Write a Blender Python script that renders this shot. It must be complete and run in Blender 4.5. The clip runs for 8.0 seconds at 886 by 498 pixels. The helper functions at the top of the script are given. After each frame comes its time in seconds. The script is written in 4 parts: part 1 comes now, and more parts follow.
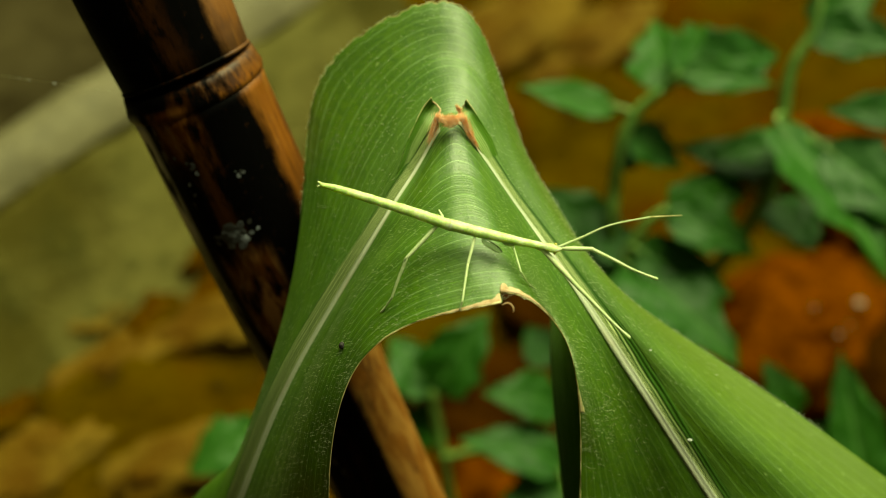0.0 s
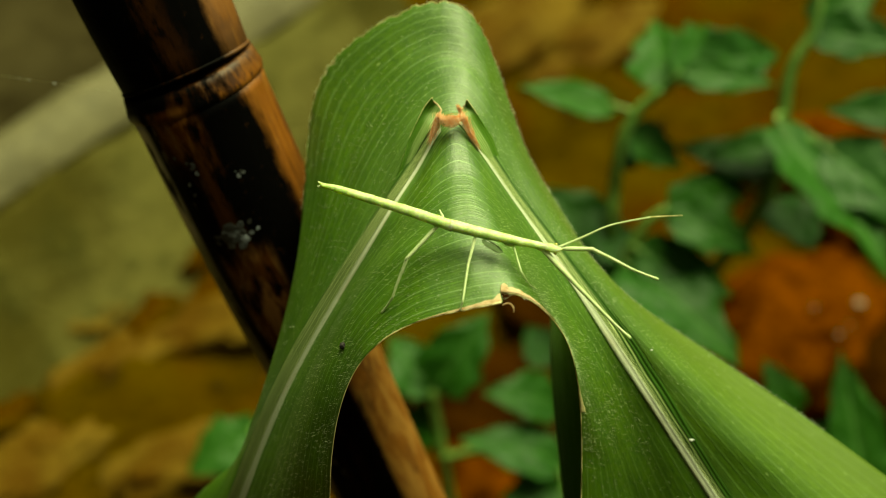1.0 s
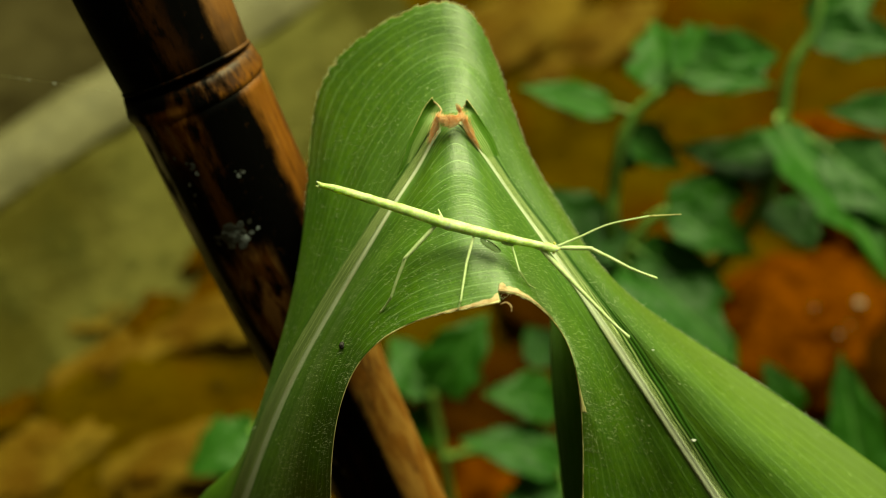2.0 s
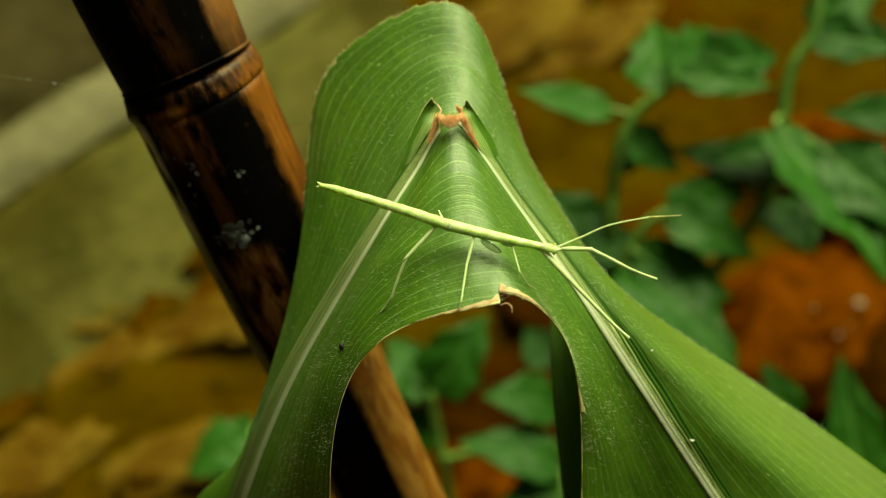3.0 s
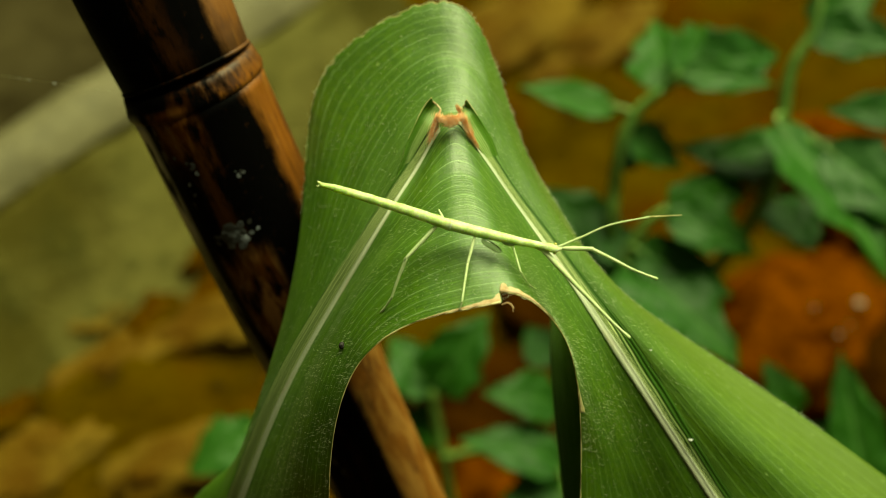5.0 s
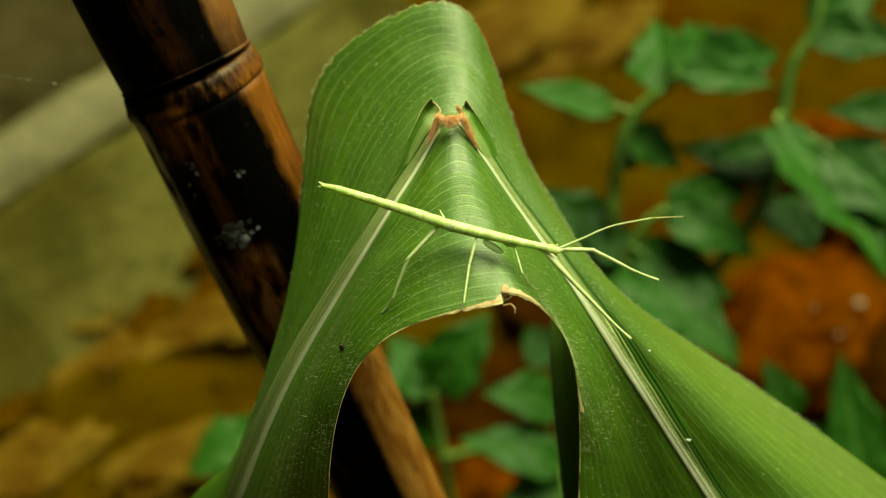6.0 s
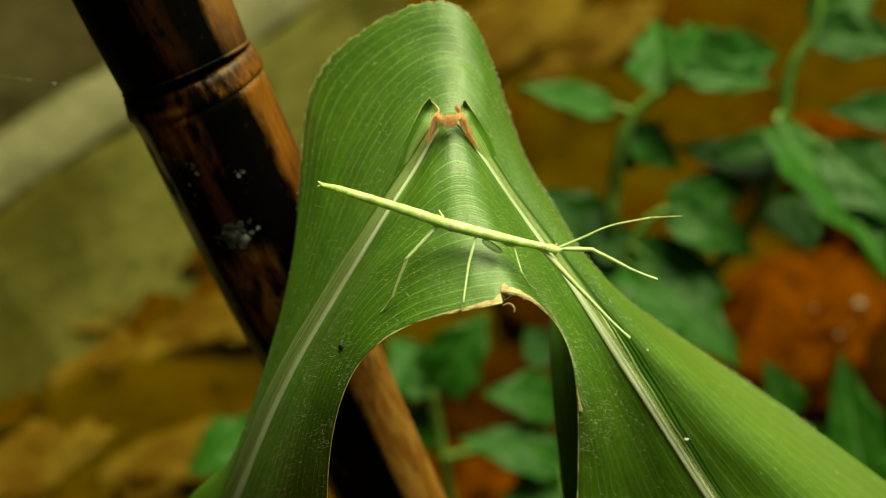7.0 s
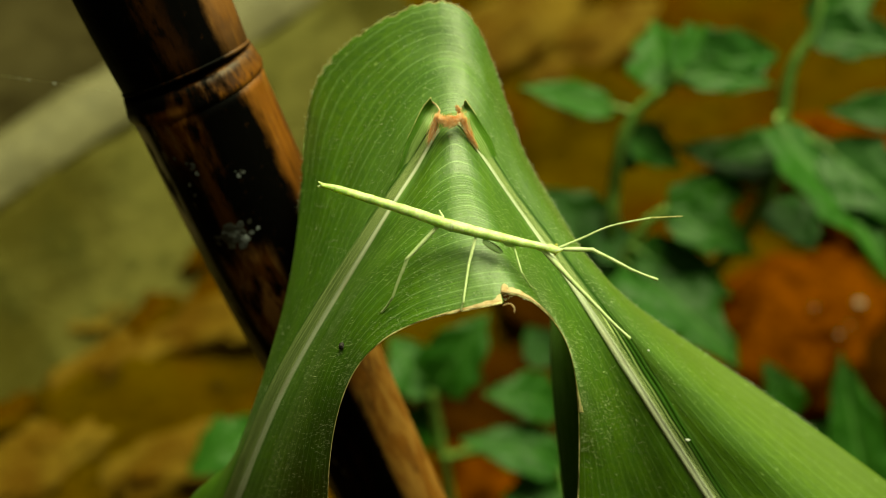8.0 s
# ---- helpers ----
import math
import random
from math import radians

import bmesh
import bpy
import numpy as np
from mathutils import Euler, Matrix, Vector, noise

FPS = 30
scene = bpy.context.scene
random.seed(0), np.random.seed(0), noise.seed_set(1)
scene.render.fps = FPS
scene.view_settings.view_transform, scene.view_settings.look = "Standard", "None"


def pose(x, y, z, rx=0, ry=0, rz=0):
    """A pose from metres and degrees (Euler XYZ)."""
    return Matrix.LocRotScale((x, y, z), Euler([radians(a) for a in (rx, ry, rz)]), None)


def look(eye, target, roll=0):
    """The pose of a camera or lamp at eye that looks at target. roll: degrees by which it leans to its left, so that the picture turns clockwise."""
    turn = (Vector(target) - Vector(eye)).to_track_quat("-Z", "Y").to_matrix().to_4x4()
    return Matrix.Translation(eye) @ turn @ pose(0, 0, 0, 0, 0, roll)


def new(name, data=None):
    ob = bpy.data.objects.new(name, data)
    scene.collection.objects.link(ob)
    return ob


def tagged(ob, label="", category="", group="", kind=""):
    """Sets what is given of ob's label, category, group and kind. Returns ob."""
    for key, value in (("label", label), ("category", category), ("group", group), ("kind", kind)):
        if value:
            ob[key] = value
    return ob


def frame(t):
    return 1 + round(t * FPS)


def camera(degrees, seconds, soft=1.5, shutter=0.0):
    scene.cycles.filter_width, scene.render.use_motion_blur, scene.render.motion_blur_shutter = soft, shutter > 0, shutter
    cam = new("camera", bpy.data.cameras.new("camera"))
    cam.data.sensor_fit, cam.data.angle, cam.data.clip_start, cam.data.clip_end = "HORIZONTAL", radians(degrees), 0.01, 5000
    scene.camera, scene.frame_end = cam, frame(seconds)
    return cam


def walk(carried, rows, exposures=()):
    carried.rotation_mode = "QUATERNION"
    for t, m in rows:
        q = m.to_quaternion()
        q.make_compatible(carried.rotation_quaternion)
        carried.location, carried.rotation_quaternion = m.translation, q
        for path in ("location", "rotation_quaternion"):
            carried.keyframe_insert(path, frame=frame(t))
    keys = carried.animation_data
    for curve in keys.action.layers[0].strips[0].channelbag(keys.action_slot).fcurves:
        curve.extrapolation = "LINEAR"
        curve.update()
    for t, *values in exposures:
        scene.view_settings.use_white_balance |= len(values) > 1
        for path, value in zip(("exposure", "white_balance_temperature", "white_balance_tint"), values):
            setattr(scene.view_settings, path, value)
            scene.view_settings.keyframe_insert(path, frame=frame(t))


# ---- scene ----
# The camera stands still, a hand's length above a bent maize leaf, and looks down at 45 degrees.
EYE = Vector((0, 0, 0.62))
cam = camera(40, 8.0, soft=0.6)
cam.data.dof.use_dof = True
cam.data.dof.focus_distance = 0.263
cam.data.dof.aperture_fstop = 8.4
VIEW = look(EYE, EYE + Vector((0, 1, -1)))
walk(cam, [(0.0, VIEW), (8.0, VIEW)], [(0.0, 0.93, 10800, -32), (8.0, 0.93, 10800, -32)])

# ---- light: a bright overcast sky, brighter on one side ----
SUN_TURN, SUN_HEIGHT = radians(38), radians(64)   # clockwise from +y, above the horizon
world = bpy.data.worlds.new("world")
scene.world = world
world.use_nodes = True
sky = world.node_tree.nodes.new("ShaderNodeTexSky")
sky.sky_type, sky.sun_disc = "NISHITA", False
sky.sun_elevation, sky.sun_rotation = SUN_HEIGHT, SUN_TURN
sky.air_density, sky.dust_density = 1.0, 4.0
background = world.node_tree.nodes["Background"]
background.inputs["Strength"].default_value = 0.024
world.node_tree.links.new(sky.outputs[0], background.inputs["Color"])
sun = new("sun", bpy.data.lights.new("sun", "SUN"))
sun.data.energy, sun.data.angle, sun.data.color = 4.4, radians(46), (1.0, 0.95, 0.86)
toward = Vector((math.sin(SUN_TURN) * math.cos(SUN_HEIGHT), math.cos(SUN_TURN) * math.cos(SUN_HEIGHT), math.sin(SUN_HEIGHT)))
sun.matrix_world = look(toward * 5, (0, 0, 0))


# ---- material helpers ----
def fresh(name):
    m = bpy.data.materials.new(name)
    m.use_nodes = True
    m.node_tree.nodes.clear()
    return m, m.node_tree


def node(nt, kind, **values):
    n = nt.nodes.new(kind)
    for key, value in values.items():
        socket = n.inputs[key.replace("_", " ")]
        if isinstance(value, bpy.types.NodeSocket):
            nt.links.new(value, socket)
        else:
            socket.default_value = value
    return n


def put(nt, value, socket):
    if isinstance(value, bpy.types.NodeSocket):
        nt.links.new(value, socket)
    else:
        socket.default_value = value


def calc(nt, op, a, b=0.0, c=0.0, clamp=False):
    n = nt.nodes.new("ShaderNodeMath")
    n.operation, n.use_clamp = op, clamp
    for value, socket in zip((a, b, c), n.inputs):
        put(nt, value, socket)
    return n.outputs[0]


def step(nt, value, low, high, top=1.0):
    n = nt.nodes.new("ShaderNodeMapRange")
    n.interpolation_type = "SMOOTHSTEP"
    for v, socket in zip((value, low, high, 0.0, top), n.inputs):
        put(nt, v, socket)
    return n.outputs[0]


def blend(nt, fac, a, b):
    n = nt.nodes.new("ShaderNodeMix")
    n.data_type = "RGBA"
    for v, socket in ((fac, n.inputs[0]), (a, n.inputs[6]), (b, n.inputs[7])):
        put(nt, v if isinstance(v, (bpy.types.NodeSocket, float, int)) else (*v, 1), socket)
    return n.outputs[2]


def grain(nt, vector, scale, detail=4.0, rough=0.55, stretch=None):
    if stretch:
        vector = node(nt, "ShaderNodeMapping", Vector=vector, Scale=stretch).outputs[0]
    return node(nt, "ShaderNodeTexNoise", Vector=vector, Scale=scale, Detail=detail, Roughness=rough).outputs[0]


def finish(nt, colour, rough=0.5, height=None, deep=0.0005, through_light=None, amount=0.25, gloss=0.5, coat=0.0):
    bsdf = node(nt, "ShaderNodeBsdfPrincipled")
    put(nt, colour if isinstance(colour, bpy.types.NodeSocket) else (*colour, 1), bsdf.inputs["Base Color"])
    put(nt, rough, bsdf.inputs["Roughness"])
    put(nt, gloss, bsdf.inputs["Specular IOR Level"])
    bsdf.inputs["Coat Weight"].default_value = coat
    bsdf.inputs["Coat Roughness"].default_value = 0.15
    shader = bsdf.outputs[0]
    if height is not None:
        bump = node(nt, "ShaderNodeBump", Height=height, Strength=1.0, Distance=deep)
        nt.links.new(bump.outputs[0], bsdf.inputs["Normal"])
    if through_light is not None:
        glow = node(nt, "ShaderNodeBsdfTranslucent")
        put(nt, through_light if isinstance(through_light, bpy.types.NodeSocket) else (*through_light, 1), glow.inputs["Color"])
        mix = nt.nodes.new("ShaderNodeMixShader")
        mix.inputs[0].default_value = amount
        nt.links.new(shader, mix.inputs[1])
        nt.links.new(glow.outputs[0], mix.inputs[2])
        shader = mix.outputs[0]
    out = nt.nodes.new("ShaderNodeOutputMaterial")
    nt.links.new(shader, out.inputs["Surface"])


def coords(nt, which="Object"):
    return nt.nodes.new("ShaderNodeTexCoord").outputs[which]


# ---- materials ----
def maize_green(name="maize_blade", thin=0.11, gloss=0.8):
    """Blade of a maize leaf. UV: metres across the blade (0 at the rib) and along it."""
    m, nt = fresh(name)
    uv = coords(nt, "UV")
    split = node(nt, "ShaderNodeSeparateXYZ", Vector=uv)
    drift = calc(nt, "MULTIPLY", calc(nt, "SUBTRACT", grain(nt, uv, 40, 2), 0.5), 0.0014)
    across = calc(nt, "ADD", split.outputs[0], drift)
    # main veins, the finer ones between them, and the finest ribbing
    vein = step(nt, calc(nt, "PINGPONG", across, 0.00128), 0.00112, 0.00126)
    second = step(nt, calc(nt, "PINGPONG", across, 0.00032), 0.00018, 0.00031)
    fine = step(nt, calc(nt, "PINGPONG", across, 0.00016), 0.00005, 0.00015)
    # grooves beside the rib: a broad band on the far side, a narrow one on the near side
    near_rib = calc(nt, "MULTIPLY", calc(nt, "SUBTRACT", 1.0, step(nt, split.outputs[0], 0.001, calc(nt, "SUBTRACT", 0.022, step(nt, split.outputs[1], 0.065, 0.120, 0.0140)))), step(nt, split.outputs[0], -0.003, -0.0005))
    blotch = grain(nt, uv, 90, 5, 0.6)
    mottle = grain(nt, uv, 800, 5, 0.75)
    streak = grain(nt, uv, 1.0, 3, 0.6, (2600, 26, 1))
    breaks = step(nt, grain(nt, uv, 1.0, 3, 0.6, (900, 70, 1)), 0.36, 0.62)
    colour = blend(nt, step(nt, blotch, 0.3, 0.72), (0.040, 0.105, 0.0026), (0.069, 0.151, 0.0040))
    colour = blend(nt, calc(nt, "MULTIPLY", step(nt, streak, 0.48, 0.72), 0.38), colour, (0.115, 0.265, 0.020))
    colour = blend(nt, calc(nt, "MULTIPLY", step(nt, mottle, 0.44, 0.60), 0.50), colour, (0.020, 0.072, 0.003))
    colour = blend(nt, calc(nt, "MULTIPLY", second, 0.15), colour, (0.100, 0.205, 0.026))
    fade = calc(nt, "SUBTRACT", 1.0, step(nt, split.outputs[1], 0.085, 0.13, 0.3))
    colour = blend(nt, calc(nt, "MULTIPLY", calc(nt, "MULTIPLY", vein, calc(nt, "ADD", 0.26, calc(nt, "MULTIPLY", breaks, 0.40))), fade), colour, (0.26, 0.41, 0.16))
    colour = blend(nt, calc(nt, "MULTIPLY", calc(nt, "MULTIPLY", step(nt, split.outputs[0], 0.008, 0.036), step(nt, split.outputs[1], 0.085, 0.135)), 0.60), colour, (0.092, 0.138, 0.010))
    ribs = calc(nt, "MULTIPLY", near_rib, step(nt, calc(nt, "PINGPONG", across, 0.00030), 0.00010, 0.00026))
    colour = blend(nt, calc(nt, "MULTIPLY", ribs, 0.6), colour, (0.22, 0.36, 0.09))
    # dark between the grooves, deepened to paint the fold's shade beside the rib
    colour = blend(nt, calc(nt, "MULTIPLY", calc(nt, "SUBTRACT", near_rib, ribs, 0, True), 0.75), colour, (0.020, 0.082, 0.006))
    spots = step(nt, grain(nt, uv, 1300, 2, 0.5), 0.67, 0.75)
    colour = blend(nt, calc(nt, "MULTIPLY", spots, 0.5), colour, (0.36, 0.50, 0.18))
    height = calc(nt, "ADD", calc(nt, "MULTIPLY", vein, 0.25), calc(nt, "ADD", calc(nt, "ADD", calc(nt, "MULTIPLY", second, 0.17), calc(nt, "MULTIPLY", fine, 0.08)), calc(nt, "ADD", calc(nt, "MULTIPLY", blotch, 0.6), calc(nt, "MULTIPLY", mottle, 0.45))))
    rough = calc(nt, "ADD", 0.40, calc(nt, "MULTIPLY", grain(nt, uv, 500, 3), 0.20))
    finish(nt, colour, rough, height, 0.00018, (0.15, 0.32, 0.010), thin, gloss)
    return m


def rib_pale():
    """Midrib: smooth and pale on the near side, pale and green grooves, then dark green. UV: across (0 to 1) and metres along."""
    m, nt = fresh("pale_rib")
    uv = coords(nt, "UV")
    lines = grain(nt, uv, 1.0, 3, 0.6, (44, 26, 1))
    wander = calc(nt, "MULTIPLY", calc(nt, "SUBTRACT", grain(nt, uv, 1.0, 2, 0.5, (3, 90, 1)), 0.5), 0.09)
    patch = grain(nt, uv, 1.0, 3, 0.6, (2, 160, 1))
    across = calc(nt, "ADD", node(nt, "ShaderNodeSeparateXYZ", Vector=uv).outputs[0], wander)
    groove = step(nt, calc(nt, "PINGPONG", across, 0.030), 0.008, 0.024)
    colour = blend(nt, step(nt, lines, 0.36, 0.62), (0.24, 0.30, 0.15), (0.66, 0.70, 0.56))
    colour = blend(nt, calc(nt, "MULTIPLY", step(nt, patch, 0.5, 0.7), 0.35), colour, (0.40, 0.33, 0.22))
    striped = blend(nt, calc(nt, "MULTIPLY", groove, step(nt, lines, 0.22, 0.52)), (0.028, 0.090, 0.006), (0.54, 0.63, 0.28))
    green = blend(nt, calc(nt, "MULTIPLY", groove, 0.3), (0.020, 0.076, 0.004), (0.13, 0.27, 0.05))
    colour = blend(nt, step(nt, across, 0.42, 0.50), colour, striped)
    colour = blend(nt, step(nt, across, 0.80, 0.93), colour, green)
    colour = blend(nt, step(nt, across, 0.06, 0.01), colour, (0.10, 0.21, 0.03))
    finish(nt, colour, 0.42, calc(nt, "ADD", calc(nt, "MULTIPLY", lines, 0.5), calc(nt, "MULTIPLY", groove, step(nt, across, 0.40, 0.50))), 0.0002, (0.3, 0.45, 0.12), 0.12)
    return m


def stub_green():
    """Snapped rib: dark green keel, then fine pale and green grooves. UV: across (1 at the keel) and metres along."""
    m, nt = fresh("stub_green")
    uv = coords(nt, "UV")
    wander = calc(nt, "MULTIPLY", calc(nt, "SUBTRACT", grain(nt, uv, 1.0, 2, 0.5, (4, 120, 1)), 0.5), 0.05)
    across = calc(nt, "ADD", node(nt, "ShaderNodeSeparateXYZ", Vector=uv).outputs[0], wander)
    groove = step(nt, calc(nt, "PINGPONG", across, 0.036), 0.008, 0.030)
    fine = grain(nt, uv, 1.0, 3, 0.6, (60, 60, 1))
    dark = blend(nt, step(nt, fine, 0.35, 0.65), (0.040, 0.120, 0.006), (0.085, 0.200, 0.016))
    striped = blend(nt, groove, (0.045, 0.125, 0.012), (0.34, 0.46, 0.17))
    colour = blend(nt, step(nt, across, 0.78, 0.68), dark, striped)
    colour = blend(nt, calc(nt, "MULTIPLY", step(nt, fine, 0.5, 0.7), 0.3), colour, (0.30, 0.40, 0.14))
    finish(nt, colour, 0.42, calc(nt, "ADD", groove, fine), 0.00012, (0.16, 0.34, 0.03), 0.14)
    return m


def plain(name, low, high, scale, rough=0.5, deep=0.0003, stretch=None, light=None, amount=0.25, gloss=0.4, span=(0.3, 0.7), detail=5.0):
    """Two-colour mottled material with relief."""
    m, nt = fresh(name)
    at = coords(nt)
    n = grain(nt, at, scale, detail, 0.6, stretch)
    fine = grain(nt, at, scale * 6, 3, 0.6, stretch)
    colour = blend(nt, step(nt, n, *span), low, high)
    colour = blend(nt, calc(nt, "MULTIPLY", step(nt, fine, 0.4, 0.75), 0.3), colour, tuple(min(1, c * 1.5) for c in high))
    finish(nt, colour, rough, calc(nt, "ADD", n, calc(nt, "MULTIPLY", fine, 0.4)), deep, light, amount, gloss)
    return m


def charred_bamboo(name="smoked_bamboo", ridge=False):
    """Smoked culm: black scorching on one side, orange-brown cane on the other, pale scuffs, sky sheen painted on the
    left edge. Local z runs up from the node.
    """
    m, nt = fresh(name)
    at = coords(nt)
    split = node(nt, "ShaderNodeSeparateXYZ", Vector=at)
    up = split.outputs[2]
    # lower stretch brightened in the colour itself: paler cane, scorch drawn back
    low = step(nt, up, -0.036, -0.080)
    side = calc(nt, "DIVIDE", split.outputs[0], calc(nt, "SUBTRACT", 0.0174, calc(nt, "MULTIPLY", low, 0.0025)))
    along = grain(nt, at, 1.0, 4, 0.55, (100, 100, 34))
    ragged = grain(nt, at, 1.0, 5, 0.65, (330, 330, 90))
    fibre = grain(nt, at, 1.0, 3, 0.6, (1000, 1000, 34))
    speckle = grain(nt, at, 460, 4, 0.7)
    blot = grain(nt, at, 1.0, 3, 0.55, (190, 190, 80))
    above = step(nt, up, -0.002, 0.002)
    cane = blend(nt, step(nt, fibre, 0.3, 0.75), (0.135, 0.042, 0.0045), (0.200, 0.068, 0.009))
    cane = blend(nt, calc(nt, "MULTIPLY", step(nt, blot, 0.5, 0.68), 0.8), cane, (0.060, 0.016, 0.002))
    cane = blend(nt, calc(nt, "MULTIPLY", step(nt, ragged, 0.55, 0.72), 0.5), cane, (0.28, 0.13, 0.03))
    cane = blend(nt, calc(nt, "MULTIPLY", calc(nt, "MULTIPLY", above, step(nt, up, 0.006, 0.026)), 0.6), cane, (0.24, 0.12, 0.05))
    cane = blend(nt, calc(nt, "MULTIPLY", calc(nt, "MULTIPLY", above, step(nt, up, 0.022, 0.004)), 0.55), cane, (0.060, 0.032, 0.014))
    cane = blend(nt, calc(nt, "MULTIPLY", calc(nt, "MULTIPLY", low, step(nt, ragged, 0.62, 0.40)), 0.75), cane, (0.33, 0.165, 0.042))
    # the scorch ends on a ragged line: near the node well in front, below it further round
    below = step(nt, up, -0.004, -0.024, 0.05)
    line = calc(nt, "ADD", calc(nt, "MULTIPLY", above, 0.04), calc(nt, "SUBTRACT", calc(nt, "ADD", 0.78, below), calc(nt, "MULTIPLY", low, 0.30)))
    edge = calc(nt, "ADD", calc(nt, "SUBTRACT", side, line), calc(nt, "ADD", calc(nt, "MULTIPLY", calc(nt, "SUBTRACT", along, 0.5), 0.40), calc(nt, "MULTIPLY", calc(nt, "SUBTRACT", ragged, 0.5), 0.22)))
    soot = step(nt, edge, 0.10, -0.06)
    if ridge:
        soot = calc(nt, "MULTIPLY", step(nt, calc(nt, "ADD", side, calc(nt, "MULTIPLY", calc(nt, "SUBTRACT", ragged, 0.5), 1.3)), 0.75, 0.35), 1.0)
        cracks = step(nt, grain(nt, at, 1.0, 4, 0.6, (420, 420, 160)), 0.47, 0.58)
        cane = blend(nt, calc(nt, "MULTIPLY", cracks, 0.85), cane, (0.030, 0.008, 0.001))
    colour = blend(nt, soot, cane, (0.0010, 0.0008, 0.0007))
    # a brown, half-burnt streak through the scorched front
    streak = calc(nt, "MULTIPLY", step(nt, calc(nt, "ABSOLUTE", calc(nt, "SUBTRACT", calc(nt, "ADD", side, calc(nt, "MULTIPLY", calc(nt, "SUBTRACT", along, 0.5), 0.7)), calc(nt, "SUBTRACT", calc(nt, "MULTIPLY", above, 0.22), 0.12))), 0.36, 0.10), step(nt, ragged, 0.42, 0.62))
    colour = blend(nt, calc(nt, "MULTIPLY", calc(nt, "MULTIPLY", streak, calc(nt, "SUBTRACT", 1.0, calc(nt, "MULTIPLY", low, 0.7))), calc(nt, "SUBTRACT", 0.75, calc(nt, "MULTIPLY", above, 0.45))), colour, (0.060, 0.019, 0.004))
    # mottled brown cane just under the node
    patchy = calc(nt, "MULTIPLY", calc(nt, "MULTIPLY", step(nt, up, -0.022, -0.006), step(nt, up, 0.0, -0.002)), calc(nt, "MULTIPLY", step(nt, calc(nt, "ABSOLUTE", calc(nt, "ADD", side, 0.22)), 0.45, 0.20), step(nt, blot, 0.40, 0.56)))
    colour = blend(nt, calc(nt, "MULTIPLY", patchy, 0.85), colour, blend(nt, step(nt, ragged, 0.4, 0.6), (0.075, 0.020, 0.003), (0.145, 0.055, 0.014)))
    # a brown patch further down the front, where the scorch thins out
    thin = calc(nt, "MULTIPLY", calc(nt, "MULTIPLY", step(nt, up, -0.038, -0.047), step(nt, up, -0.088, -0.070)), calc(nt, "MULTIPLY", step(nt, calc(nt, "ABSOLUTE", calc(nt, "ADD", side, 0.12)), 0.50, 0.28), step(nt, blot, 0.36, 0.52)))
    colour = blend(nt, calc(nt, "MULTIPLY", thin, 0.9), colour, blend(nt, step(nt, ragged, 0.4, 0.6), (0.070, 0.021, 0.004), (0.185, 0.085, 0.028)))
    colour = blend(nt, calc(nt, "MULTIPLY", step(nt, speckle, 0.6, 0.74), 0.16), colour, (0.07, 0.026, 0.006))
    pale = calc(nt, "MULTIPLY", calc(nt, "MULTIPLY", step(nt, grain(nt, at, 1.0, 4, 0.6, (330, 330, 130)), 0.60, 0.70), step(nt, side, -0.1, -0.5)), step(nt, up, 0.0, -0.004))
    colour = blend(nt, calc(nt, "MULTIPLY", pale, 0.5), colour, (0.17, 0.14, 0.10))
    # sky reflection along the left edge, painted as a pale grey, glossier band
    edge_sheen = calc(nt, "MULTIPLY", calc(nt, "MULTIPLY", step(nt, side, -0.62, -0.76), step(nt, up, 0.0, -0.006)), step(nt, grain(nt, at, 1.0, 3, 0.6, (240, 240, 60)), 0.34, 0.48))
    colour = blend(nt, calc(nt, "MULTIPLY", edge_sheen, calc(nt, "ADD", 0.2, step(nt, up, -0.042, -0.030, 0.7))), colour, (0.55, 0.53, 0.48))
    finish(nt, colour, calc(nt, "ADD", 0.38, calc(nt, "MULTIPLY", speckle, 0.3)), calc(nt, "ADD", along, calc(nt, "MULTIPLY", fibre, 0.15)), 0.0006, gloss=calc(nt, "ADD", calc(nt, "MULTIPLY", edge_sheen, 0.5), calc(nt, "SUBTRACT", 0.30, calc(nt, "MULTIPLY", soot, 0.28))))
    return m


def soil_brown():
    """Damp garden soil: ochre, rust and dark patches."""
    m, nt = fresh("damp_soil")
    at = coords(nt)
    big = grain(nt, at, 7, 4, 0.55)
    mid = grain(nt, at, 26, 5, 0.6)
    fine = grain(nt, at, 160, 5, 0.65)
    colour = blend(nt, step(nt, big, 0.36, 0.62), (0.048, 0.0175, 0.0008), (0.050, 0.029, 0.0014))
    colour = blend(nt, step(nt, mid, 0.52, 0.70), colour, (0.016, 0.009, 0.002))
    colour = blend(nt, calc(nt, "MULTIPLY", step(nt, fine, 0.5, 0.75), 0.5), colour, (0.072, 0.046, 0.006))
    finish(nt, colour, 0.62, calc(nt, "ADD", mid, calc(nt, "MULTIPLY", fine, 0.4)), 0.012, gloss=0.0)
    return m


